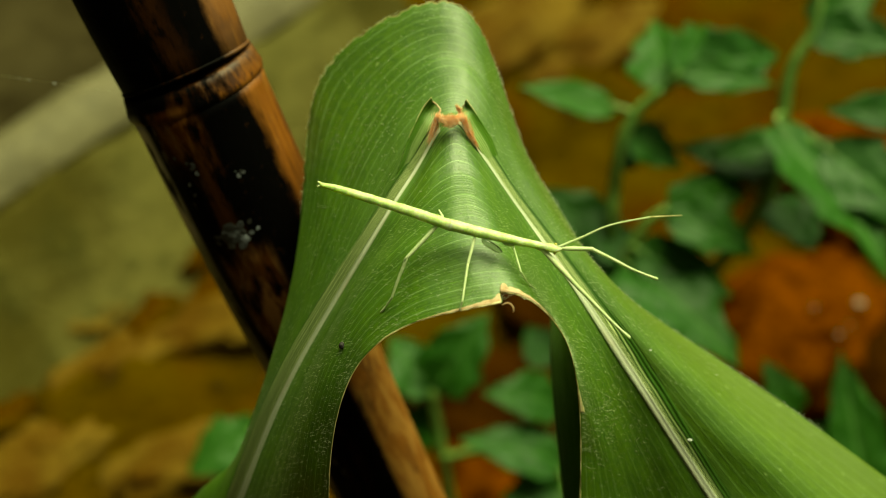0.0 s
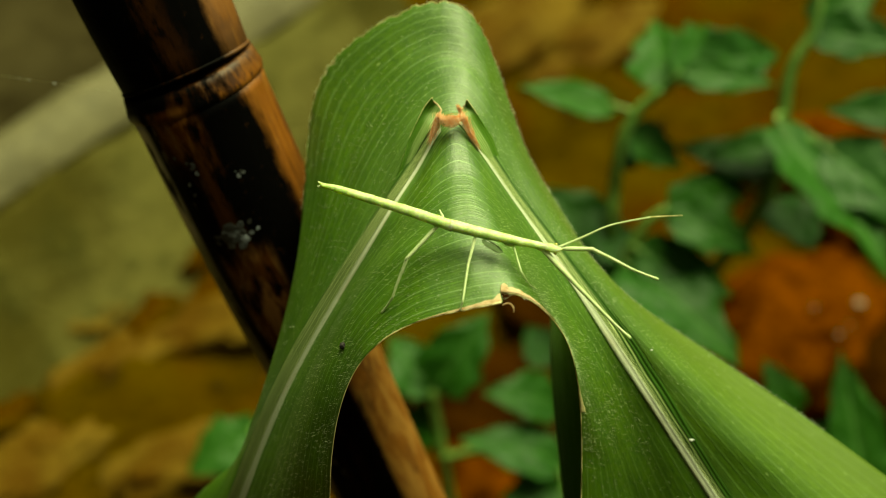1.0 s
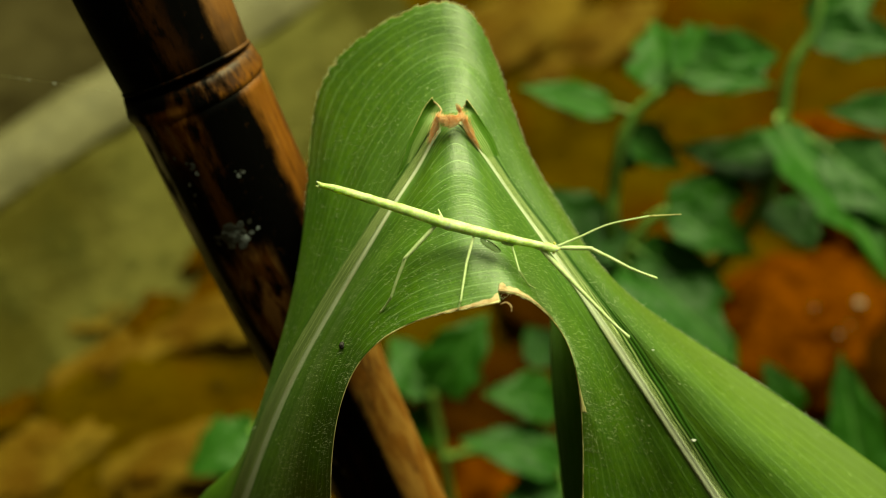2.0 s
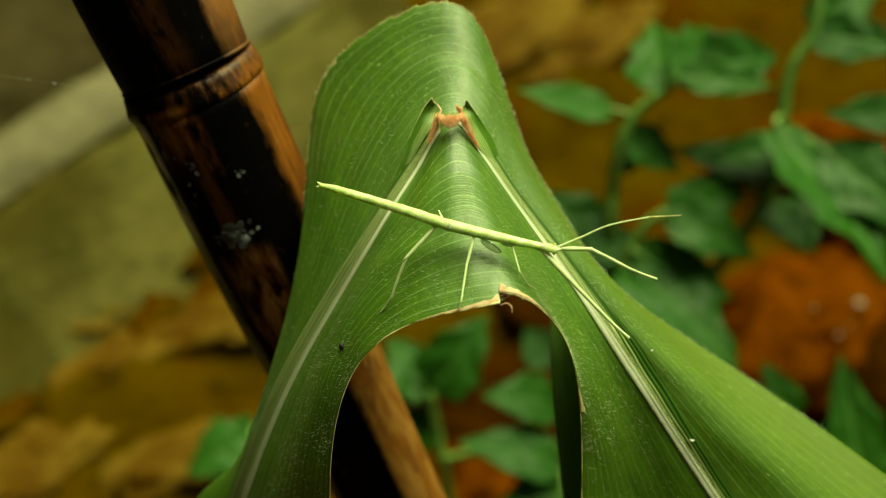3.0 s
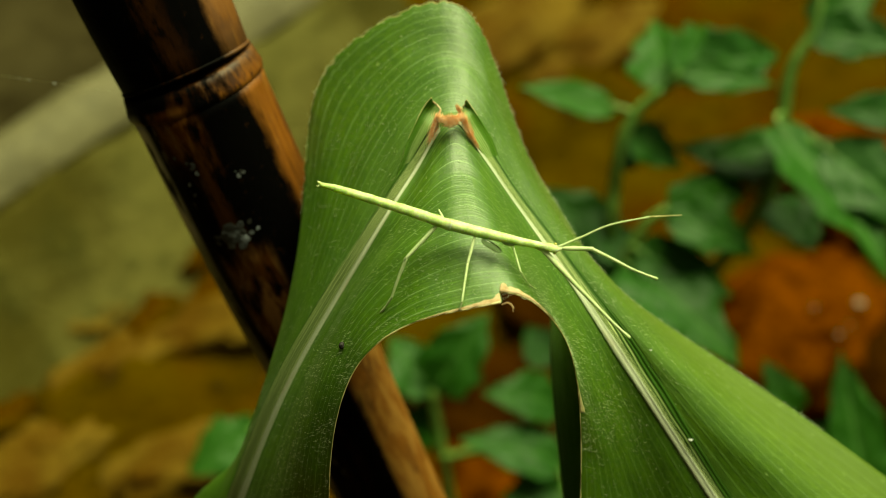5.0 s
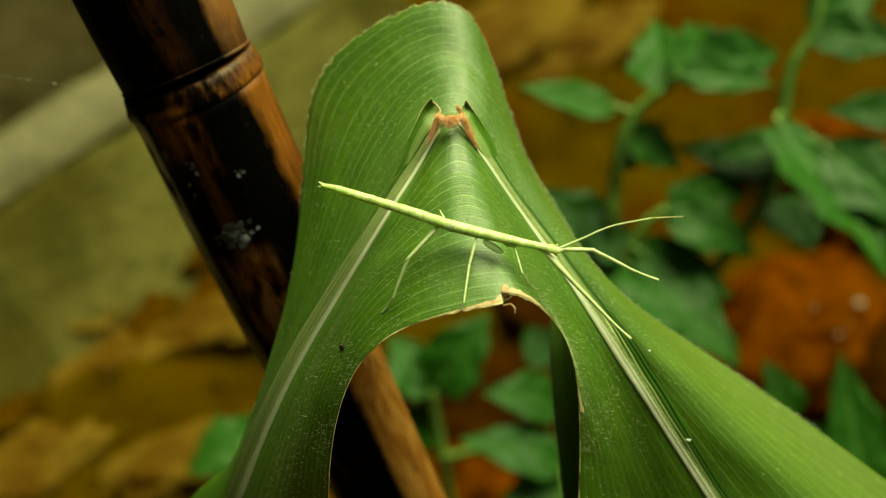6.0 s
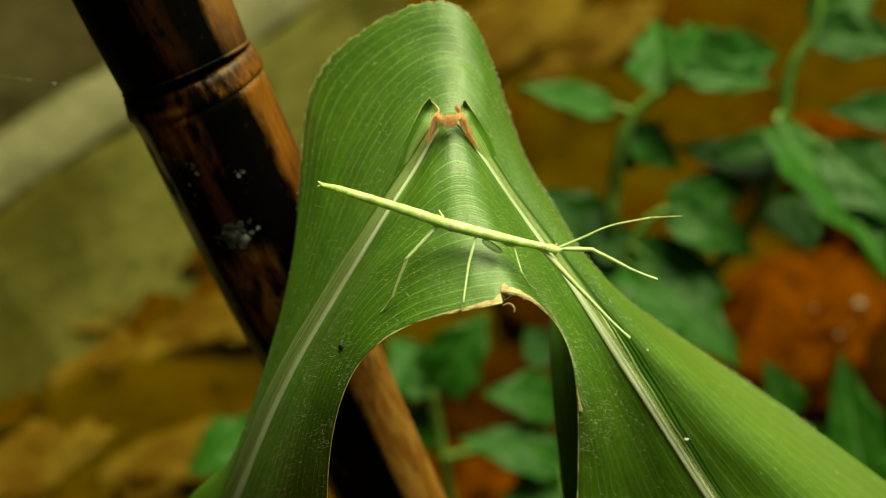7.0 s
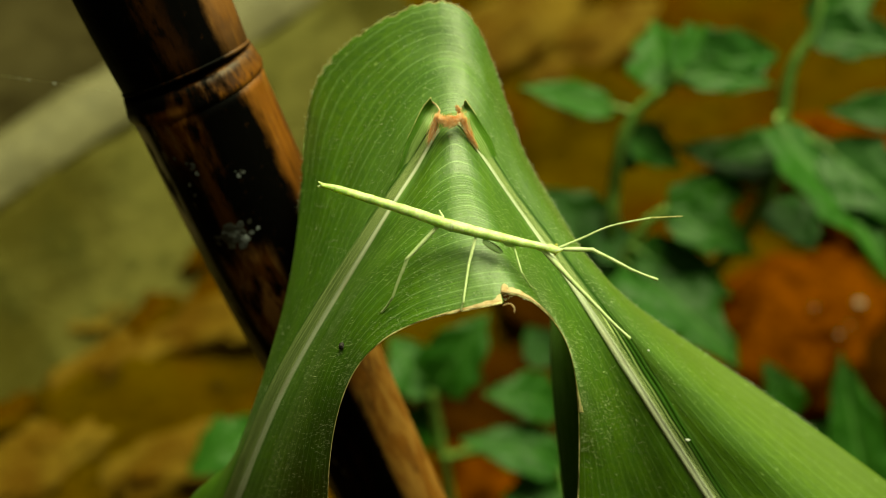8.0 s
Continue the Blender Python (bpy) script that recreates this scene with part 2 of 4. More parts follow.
def mossy_concrete():
    m, nt = fresh("mossy_concrete")
    at = coords(nt)
    big = grain(nt, at, 9, 4, 0.6)
    mid = grain(nt, at, 40, 5, 0.65)
    fine = grain(nt, at, 300, 4, 0.6)
    colour = blend(nt, step(nt, big, 0.35, 0.65), (0.046, 0.038, 0.007), (0.105, 0.094, 0.028))
    colour = blend(nt, calc(nt, "MULTIPLY", step(nt, mid, 0.48, 0.68), 0.6), colour, (0.026, 0.027, 0.005))
    colour = blend(nt, calc(nt, "MULTIPLY", step(nt, fine, 0.55, 0.75), 0.4), colour, (0.12, 0.108, 0.045))
    finish(nt, colour, 0.75, calc(nt, "ADD", mid, calc(nt, "MULTIPLY", fine, 0.3)), 0.006, gloss=0.03)
    return m


def tomato_green():
    """Leaflet blade; UV runs along and across it in parts of its length."""
    m, nt = fresh("tomato_leaf")
    uv = coords(nt, "UV")
    split = node(nt, "ShaderNodeSeparateXYZ", Vector=uv)
    side = calc(nt, "ABSOLUTE", split.outputs[1])
    slant = calc(nt, "SUBTRACT", split.outputs[0], calc(nt, "MULTIPLY", side, 0.9))
    rib = calc(nt, "SUBTRACT", 1.0, step(nt, side, 0.006, 0.022))
    vein = step(nt, calc(nt, "PINGPONG", slant, 0.075), 0.062, 0.074)
    at = coords(nt)
    n = grain(nt, at, 120, 4, 0.6)
    shade = node(nt, "ShaderNodeObjectInfo").outputs["Random"]
    colour = blend(nt, step(nt, n, 0.3, 0.7), (0.011, 0.055, 0.006), (0.022, 0.090, 0.010))
    colour = blend(nt, calc(nt, "MULTIPLY", shade, 0.5), colour, (0.034, 0.130, 0.009))
    colour = blend(nt, calc(nt, "MULTIPLY", calc(nt, "MAXIMUM", rib, calc(nt, "MULTIPLY", vein, 0.5)), 0.5), colour, (0.12, 0.28, 0.07))
    height = calc(nt, "SUBTRACT", calc(nt, "MULTIPLY", n, 0.6), calc(nt, "MAXIMUM", rib, vein))
    finish(nt, colour, 0.48, height, 0.0005, (0.06, 0.26, 0.015), 0.32, 0.20)
    return m


def insect_skin(name, low, high):
    """Soft, half-translucent skin of a young insect, mottled paler and greener."""
    m, nt = fresh(name)
    at = coords(nt)
    broad = grain(nt, at, 420, 4, 0.6)
    fine = grain(nt, at, 2600, 4, 0.65)
    colour = blend(nt, step(nt, broad, 0.32, 0.68), low, high)
    colour = blend(nt, calc(nt, "MULTIPLY", step(nt, fine, 0.5, 0.7), 0.35), colour, (0.74, 0.76, 0.50))
    colour = blend(nt, calc(nt, "MULTIPLY", step(nt, fine, 0.46, 0.34), 0.30), colour, (0.30, 0.42, 0.08))
    bump = node(nt, "ShaderNodeBump", Height=calc(nt, "ADD", broad, calc(nt, "MULTIPLY", fine, 0.5)), Strength=1.0, Distance=0.00012)
    bsdf = node(nt, "ShaderNodeBsdfPrincipled", Roughness=0.42, Subsurface_Weight=0.8, Subsurface_Scale=0.0022)
    bsdf.inputs["Subsurface Radius"].default_value = (0.9, 1.0, 0.35)
    bsdf.inputs["Specular IOR Level"].default_value = 0.4
    nt.links.new(colour, bsdf.inputs["Base Color"])
    nt.links.new(bump.outputs[0], bsdf.inputs["Normal"])
    out = nt.nodes.new("ShaderNodeOutputMaterial")
    nt.links.new(bsdf.outputs[0], out.inputs["Surface"])
    return m


def flaky_crust():
    """Thin chips of grey crust, some dull and some bluish white."""
    m, nt = fresh("grey_crust")
    at = coords(nt)
    chip = nt.nodes.new("ShaderNodeObjectInfo").outputs["Random"]
    n = grain(nt, at, 1500, 4, 0.65)
    colour = blend(nt, calc(nt, "MULTIPLY", chip, chip), (0.010, 0.0095, 0.009), (0.27, 0.295, 0.35))
    colour = blend(nt, calc(nt, "MULTIPLY", step(nt, n, 0.40, 0.62), 0.75), colour, (0.014, 0.012, 0.010))
    finish(nt, colour, 0.5, n, 0.0006, gloss=0.3)
    return m


def clear_water():
    m, nt = fresh("water")
    bsdf = node(nt, "ShaderNodeBsdfPrincipled", Base_Color=(0.42, 0.44, 0.38, 1), Roughness=0.0, IOR=1.33, Transmission_Weight=1.0)
    out = nt.nodes.new("ShaderNodeOutputMaterial")
    nt.links.new(bsdf.outputs[0], out.inputs["Surface"])
    return m


BLADE = maize_green()
# copy of the blade, more translucent to brighten the strip that hangs in shade
LIFTED_BLADE = maize_green("lifted_maize_blade", 0.40, 0.5)
RIB = rib_pale()
STUB = stub_green()
DRY = plain("dry_margin", (0.52, 0.33, 0.17), (0.74, 0.57, 0.38), 700, 0.7, 0.0002, None, (0.6, 0.4, 0.15), 0.25)
GREEN_EDGE = plain("green_margin", (0.09, 0.19, 0.03), (0.22, 0.34, 0.10), 500, 0.6, 0.0001)
PALE_EDGE = plain("pale_margin", (0.50, 0.44, 0.18), (0.74, 0.66, 0.38), 500, 0.6, 0.0001)
FIBRE = plain("torn_fibre", (0.80, 0.40, 0.12), (1.0, 0.88, 0.66), 1300, 0.6, 0.0001, None, (0.95, 0.62, 0.26), 0.5)
HAIR = plain("leaf_hair", (0.55, 0.62, 0.42), (0.75, 0.80, 0.62), 300, 0.4, 0.0001, None, (0.7, 0.8, 0.5), 0.4)
INSECT = insect_skin("insect_green", (0.37, 0.50, 0.19), (0.61, 0.69, 0.41))
INSECT_LEG = plain("insect_leg", (0.48, 0.62, 0.28), (0.68, 0.77, 0.48), 600, 0.45, 0.0001, None, (0.58, 0.72, 0.30), 0.20)
INSECT_TIP = plain("insect_tip", (0.30, 0.28, 0.08), (0.52, 0.50, 0.22), 600, 0.5, 0.0001)
EYE_DARK = plain("insect_eye", (0.40, 0.38, 0.09), (0.55, 0.50, 0.16), 900, 0.25, 0.00005)
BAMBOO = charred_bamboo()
BAMBOO_RIDGE = charred_bamboo("cracked_bamboo_ridge", True)
SOIL = soil_brown()
CONCRETE = mossy_concrete()
TREAD = plain("earthy_tread", (0.015, 0.011, 0.0036), (0.034, 0.027, 0.011), 16, 0.75, 0.004, gloss=0.02)
LIME = plain("worn_pale_cement", (0.060, 0.051, 0.020), (0.118, 0.103, 0.048), 30, 0.75, 0.004)
STONE = plain("tan_stone", (0.046, 0.0185, 0.0014), (0.100, 0.061, 0.010), 22, 0.7, 0.006, gloss=0.02)
GAP_DARK = plain("gap_dark", (0.006, 0.0020, 0.0003), (0.026, 0.0085, 0.0010), 26, 0.65, 0.006, gloss=0.0)
LATERITE = plain("rust_stone", (0.022, 0.0044, 0.0002), (0.108, 0.028, 0.0005), 24, 0.6, 0.007, gloss=0.0)
TOMATO = tomato_green()
STEM = plain("tomato_stem", (0.06, 0.15, 0.025), (0.15, 0.27, 0.06), 130, 0.5, 0.0006, (1, 1, 0.3))
WATER = clear_water()
FRASS = plain("dark_frass", (0.006, 0.005, 0.006), (0.02, 0.014, 0.014), 900, 0.6, 0.0002)
FLAKE = plain("white_flake", (0.48, 0.52, 0.52), (0.8, 0.82, 0.78), 900, 0.6, 0.0002)
# kept dark so that the added walls throw little light back
BLOCKER_DARK = plain("blocker_dark", (0.035, 0.030, 0.018), (0.075, 0.064, 0.040), 3.0, 0.8, 0.004)
GLINT_PALE = plain("glint_pale", (0.12, 0.075, 0.04), (0.28, 0.22, 0.15), 300, 0.3, 0.001)
GREY_CRUST = flaky_crust()


# ---- mesh helpers ----
def part(name, bm, material, parent=None, label="", smooth=True):
    """Links a bmesh as one mesh object under a thing or part."""
    data = bpy.data.meshes.new(name)
    bmesh.ops.recalc_face_normals(bm, faces=bm.faces)
    bm.to_mesh(data)
    bm.free()
    for poly in data.polygons:
        poly.use_smooth = smooth
    data.materials.append(material)
    ob = new(name, data)
    ob.parent = parent
    return tagged(ob, label)


def sheet(name, verts, faces, material, parent=None, label="", uvs=None, smooth=True):
    data = bpy.data.meshes.new(name)
    data.from_pydata([tuple(v) for v in verts], [], faces)
    if uvs is not None:
        layer = data.uv_layers.new(name="UVMap")
        for loop in data.loops:
            layer.data[loop.index].uv = uvs[loop.vertex_index]
    for poly in data.polygons:
        poly.use_smooth = smooth
    data.materials.append(material)
    ob = new(name, data)
    ob.parent = parent
    return tagged(ob, label)


def thing(name, place, label, category, group="", kind=""):
    ob = new(name)
    ob.empty_display_size = 0.01
    ob.location = place
    return tagged(ob, label, category, group, kind)


def glide(points, ts):
    """Catmull-Rom through points (n, ...) at the parameters ts, from 0 to n - 1."""
    points = np.asarray(points, float)
    n = len(points)
    ts = np.clip(np.asarray(ts, float), 0, n - 1 - 1e-9)
    i = ts.astype(int)
    f = (ts - i).reshape(-1, *([1] * (points.ndim - 1)))
    q = np.concatenate([[2 * points[0] - points[1]], points, [2 * points[-1] - points[-2]]])
    a, b, c, d = q[i], q[i + 1], q[i + 2], q[i + 3]
    return b + 0.5 * f * (c - a + f * (2 * a - 5 * b + 4 * c - d + f * (3 * (b - c) + d - a)))


def tube(bm, points, radii, sides=10, steps=6, flat=1.0):
    """A round, tapered tube through points; flat squeezes it across."""
    ts = np.linspace(0, len(points) - 1, (len(points) - 1) * steps + 1)
    path = [Vector(p) for p in glide(points, ts)]
    width = glide(np.asarray(radii, float).reshape(-1, 1), ts)[:, 0]
    side = None
    rings = []
    for k, p in enumerate(path):
        ahead = (path[min(k + 1, len(path) - 1)] - path[max(k - 1, 0)]).normalized()
        if side is None:
            side = ahead.cross(Vector((0, 0, 1)) if abs(ahead.z) < 0.9 else Vector((1, 0, 0))).normalized()
        side = (side - ahead * side.dot(ahead)).normalized()
        other = ahead.cross(side)
        r = max(float(width[k]), 1e-5)
        rings.append([bm.verts.new(p + r * (math.cos(a) * side + flat * math.sin(a) * other))
                      for a in (2 * math.pi * j / sides for j in range(sides))])
    for one, two in zip(rings, rings[1:]):
        for j in range(sides):
            bm.faces.new((one[j], one[(j + 1) % sides], two[(j + 1) % sides], two[j]))
    # rounded ends
    for ring, end, inner, r in ((rings[0], path[0], path[1], width[0]), (rings[-1], path[-1], path[-2], width[-1])):
        tip = bm.verts.new(end + (end - inner).normalized() * float(r) * 0.8)
        for j in range(sides):
            bm.faces.new((ring[j], ring[(j + 1) % sides], tip))
    return bm


def lump(radius, squash, seed, rough=0.25, detail=3, scale=1.6):
    bm = bmesh.new()
    bmesh.ops.create_icosphere(bm, subdivisions=detail, radius=1)
    shift = Vector((seed * 3.7, seed * 1.3, -seed * 2.1))
    for v in bm.verts:
        n = noise.fractal(v.co * scale + shift, 0.9, 2.1, 4)
        v.co = Vector((v.co.x * squash[0], v.co.y * squash[1], v.co.z * squash[2])) * radius * (1 + rough * n)
    return bm


# ---- ground and step ----
def ground():
    """One sheet out to the horizon, with clods and hollows near by."""
    n = 231
    ax = np.sinh(np.linspace(-7.2, 7.2, n)) / np.sinh(7.2) * 60
    verts, faces = [], []
    for j in range(n):
        for i in range(n):
            x, y = ax[i], ax[j] + 0.65
            z = 0.0
            if abs(x) < 2.5 and abs(y) < 3:
                p = Vector((x * 9, y * 9, 0.3))
                z = 0.022 * noise.fractal(p, 0.8, 2.0, 5) + 0.010 * noise.noise(p * 3.1)
            verts.append((x, y, z - 0.012))
    for j in range(n - 1):
        for i in range(n - 1):
            k = j * n + i
            faces.append((k, k + 1, k + n + 1, k + n))
    return tagged(sheet("ground", verts, faces, SOIL), "damp ochre and rust-brown garden soil with clods", "ground", kind="structure")


def wall(name, place, turn, length, height, label):
    """A plain unseen wall, added to block sky light behind and beside the camera."""
    bm = bmesh.new()
    bmesh.ops.create_cube(bm, size=1)
    for v in bm.verts:
        v.co = Vector((v.co.x * length, v.co.y * 0.2, (v.co.z + 0.5) * height - 0.05))
    bmesh.ops.bevel(bm, geom=list(bm.edges), offset=0.01, segments=2, affect="EDGES")
    ob = part(name, bm, BLOCKER_DARK)
    ob.matrix_basis = Matrix.Translation(place) @ Matrix.Rotation(radians(turn), 4, "Z")
    return tagged(ob, label, "wall", kind="structure")


def run_of(profile, length, seed, rough=0.004):
    """A long cast block: its (depth, height) outline drawn out along x, with uneven, worn faces."""
    bm = bmesh.new()
    rings = []
    for x in np.linspace(-length / 2, length / 2, 90):
        ring = []
        for y, z in profile:
            p = Vector((x, y, z))
            ring.append(bm.verts.new(p + rough * noise.noise_vector(p * 13 + Vector((seed, 0, 0))) + 0.4 * rough * noise.noise_vector(p * 47 + Vector((0, seed, 0)))))
        rings.append(ring)
    n = len(profile)
    for one, two in zip(rings, rings[1:]):
        for j in range(n):
            bm.faces.new((one[j], one[(j + 1) % n], two[(j + 1) % n], two[j]))
    bm.faces.new(rings[0])
    bm.faces.new(rings[-1])
    return bm


def steps():
    """A weathered, battered garden step with a worn pale edge and an earthy tread behind it."""
    turn = math.atan2(0.7814, 0.6240)
    block = thing("garden_step", (0, 0, 0), "weathered moss-stained concrete garden step with a pale worn edge", "step")
    block.matrix_basis = Matrix.Translation((-0.0294, 0.7598, 0.0000)) @ Matrix.Rotation(turn, 4, "Z") @ Matrix.Translation((-0.42, 0.0, -0.02))
    face = [(0.9 * z, z) for z in np.linspace(0, 0.101, 12)]
    part("riser_block", run_of(face + [(0.14, 0.101), (0.24, 0.101), (0.24, 0.0)], 1.0, 0), CONCRETE, block)
    edge = [(0.0885, 0.099), (0.0915, 0.1025), (0.0965, 0.109), (0.1035, 0.1155), (0.112, 0.1195), (0.122, 0.1205), (0.132, 0.119), (0.132, 0.097)]
    part("nosing", run_of(edge, 1.0, 7, 0.003), LIME, block, "pale worn cement nosing")
    part("tread", run_of([(0.126, 0.1195), (0.2, 0.121), (0.4, 0.122), (0.95, 0.124), (0.95, 0.09), (0.126, 0.09)], 1.0, 3), TREAD, block, "tread covered in damp brown earth")


STONES = [(-0.208, 0.525, 0.034, 0.35), (-0.244, 0.451, 0.032, 0.35), (-0.148, 0.555, 0.034, 0.4), (0.057, 0.886, 0.055, 0.4), (0.141, 0.878, 0.045, 0.4), (-0.158, 0.443, 0.030, 0.35)]


def stones():
    for k, (x, y, r, flat) in enumerate(STONES):
        bm = lump(r, (1.7, 0.75, flat), k + 2, 0.38, 4, 1.8)
        ob = part("stone", bm, STONE)
        ob.location = (x, y, r * flat * 0.45 - 0.012)
        ob.rotation_euler = (0, 0, 0.65 + 0.3 * math.sin(k * 2.3))
        tagged(ob, "tan rounded garden stone half sunk in damp soil", "stone", "stones on the soil")


CLODS = [(-0.40, 0.40, 0.040), (-0.345, 0.455, 0.034), (-0.315, 0.50, 0.030), (-0.265, 0.555, 0.036), (-0.225, 0.60, 0.028), (-0.175, 0.655, 0.034), (-0.125, 0.70, 0.026), (-0.29, 0.46, 0.024), (-0.20, 0.545, 0.022)]


def clods():
    """Crumbling clods of soil heaped against the foot of the step."""
    for k, (x, y, r) in enumerate(CLODS):
        ob = part("soil_clod", lump(r, (1.5, 0.9, 0.5), 90 + k, 0.5, 4, 2.2), SOIL if k % 3 else STONE)
        ob.location = (x, y, r * 0.12 - 0.008)
        ob.rotation_euler = (0, 0, 0.9 + 0.5 * math.sin(k * 1.7))
        tagged(ob, "crumbling clod of damp brown soil against the step", "soil clod", "clods at the step")


RUST_STONES = [(0.228, 0.525, 0.062, 0.8), (0.307, 0.687, 0.060, 0.7), (0.016, 0.418, 0.030, 0.6)]


def rust_stones():
    for k, (x, y, r, flat) in enumerate(RUST_STONES):
        ob = part("rust_stone", lump(r, (1.2, 0.9, flat), 30 + k, 0.3, 4), LATERITE)
        ob.location = (x, y, r * flat * 0.5 - 0.012)
        ob.rotation_euler = (0, 0, 0.6 + k * 2.0)
        tagged(ob, "wet orange-brown laterite stone lying on soil", "stone", "laterite stones")


# dark lumps added to deepen the shade in gaps behind the leaves
GAP_LUMPS = [(0.290, 0.487, 0.048, 0.75), (0.036, 0.478, 0.052, 0.35), (0.075, 0.60, 0.05, 0.4)]


def gap_lumps():
    for k, (x, y, r, flat) in enumerate(GAP_LUMPS):
        ob = part("gap_lump", lump(r, (1.2, 0.9, flat), 130 + k, 0.3, 4), GAP_DARK)
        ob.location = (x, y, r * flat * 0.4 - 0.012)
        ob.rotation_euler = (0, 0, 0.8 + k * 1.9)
        tagged(ob, "dark brown lump added to darken a shaded gap in the soil", "stone", "dark wet stones")


# pale lumps added in place of wet glints on the rusty stone
GLINTS = [(0.2617, 0.5172, 0.0540, 0.0036), (0.2434, 0.4938, 0.0517, 0.0022), (0.2527, 0.5013, 0.0522, 0.0013), (0.2300, 0.5081, 0.0603, 0.0015), (0.2399, 0.4703, 0.0011, 0.003)]


def pebbles():
    for k, (x, y, z, r) in enumerate(GLINTS):
        ob = part("pebble", lump(r, (1.1, 0.9, 0.8), 70 + k, 0.2, 3), GLINT_PALE)
        ob.location = (x, y, z)
        tagged(ob, "small pale lump standing in for a wet glint on the rusty stone", "pebble", "quartz pebbles")


# ---- smoked bamboo pole ----
def bamboo():
    foot, knot, top = Vector((0.1167, 0.0875, -0.0300)), Vector((-0.0629, 0.2448, 0.4349)), Vector((-0.0763, 0.2595, 0.4651))
    pole = thing("bamboo_pole", foot, "scorched black and orange-brown bamboo pole leaning behind the leaf", "bamboo pole")

    def culm(name, axis, rings, label="", skin=BAMBOO):
        """A lathe of (distance from the node, radius, wobble) rings along the axis."""
        right = (Vector((1, 0, 0)) - axis * axis.x).normalized()
        m = Matrix((right, axis.cross(right), axis)).transposed().to_4x4()
        bm = bmesh.new()
        loops = []
        for d, r, wobble in rings:
            ring = []
            for a in (2 * math.pi * j / 96 for j in range(96)):
                n = noise.noise(Vector((math.cos(a) * 3.2, math.sin(a) * 3.2, d * 90))) + 0.6 * noise.noise(Vector((math.cos(a) * 11, math.sin(a) * 11, d * 260)))
                k = r * (1 + 0.010 * math.sin(3 * a + d * 40)) + wobble * n
                ring.append(bm.verts.new((math.cos(a) * k, math.sin(a) * k, d + 0.6 * wobble * n)))
            loops.append(ring)
        for one, two in zip(loops, loops[1:]):
            for j in range(96):
                bm.faces.new((one[j], one[(j + 1) % 96], two[(j + 1) % 96], two[j]))
        bm.faces.new(loops[0])
        bm.faces.new(loops[-1])
        ob = part(name, bm, skin, pole, label)
        ob.matrix_basis = Matrix.Translation(knot - foot) @ m
        return ob

    r = 0.0160

    def girth(d):
        """Radius of the lower internode, d metres below the node: it narrows past its swollen top."""
        k = min(1.0, max(0.0, (d - 0.035) / 0.09))
        return 0.0174 - 0.0025 * k * k * (3 - 2 * k)

    axis = (knot - foot).normalized()
    down = (knot - foot).length
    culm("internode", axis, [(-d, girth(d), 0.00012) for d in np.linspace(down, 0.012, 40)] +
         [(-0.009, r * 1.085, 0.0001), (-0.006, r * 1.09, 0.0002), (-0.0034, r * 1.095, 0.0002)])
    upper = (top - knot).normalized()
    up = (top - knot).length
    culm("internode", upper, [(0.0030, r * 1.02, 0.0001), (0.0040, r * 1.055, 0.0001), (0.008, r * 1.07, 0.0001), (0.014, r * 1.085, 0.0001)] +
         [(d, r * (1.085 + 0.05 * min(1, d / 0.05)), 0.0001) for d in np.linspace(0.020, up + 0.02, 20)])
    # the node: a proud, cracked ridge below, a groove, and the thin scar of the sheath above
    culm("node_ridge", axis, [(-0.0040, r * 1.05, 0.0001), (-0.0037, r * 1.100, 0.0004), (-0.0030, r * 1.125, 0.0005), (-0.0020, r * 1.130, 0.0005),
                              (-0.0006, r * 1.115, 0.0003), (0.0008, r * 1.105, 0.0002), (0.0022, r * 1.085, 0.0001), (0.0028, r * 1.03, 0.0)], "cracked orange-brown ridge of the bamboo node", BAMBOO_RIDGE)
    culm("sheath_scar", upper, [(0.0026, r * 1.03, 0.0), (0.0029, r * 1.076, 0.0002), (0.0034, r * 1.080, 0.0002), (0.0038, r * 1.03, 0.0)], "thin dark scar line round the node")
    # pale crusts stuck to the scorched skin
    right = (Vector((1, 0, 0)) - axis * axis.x).normalized()
    front = right.cross(axis)
    if front.y > 0:
        front = -front
    shards = random.Random(8)
    spots = [(0.0362 + shards.gauss(0, 0.0013), -0.06 + shards.gauss(0, 0.075), shards.uniform(0.0006, 0.0015)) for _ in range(44)]
    spots += [(0.0208, 0.150, 0.0005), (0.0213, 0.195, 0.0005), (0.0222, 0.165, 0.0006), (0.0219, 0.205, 0.0004), (0.0130, -0.22, 0.0007), (0.0150, -0.14, 0.0006), (0.0158, -0.10, 0.0007), (0.0166, -0.12, 0.0006), (0.0180, -0.10, 0.0005), (0.0205, -0.20, 0.0005), (0.0235, -0.20, 0.0005)]
    for k, (d, a, size) in enumerate(spots):
        bm = lump(size, (shards.uniform(0.8, 1.4), shards.uniform(0.6, 1.1), 0.16), 50 + k, 0.40, 2, 2.6)
        out = (front * math.cos(a * 2) + right * math.sin(a * 2)).normalized()
        ob = part("grey_crust", bm, GREY_CRUST, pole, "flake of pale grey crust", False)
        turn = out.to_track_quat("Z", "Y").to_matrix().to_4x4()
        ob.matrix_basis = Matrix.Translation(knot - foot - axis * d + out * (girth(d) + 0.0001)) @ turn @ Matrix.Rotation(shards.uniform(0, 3.1), 4, "Z")
    return pole


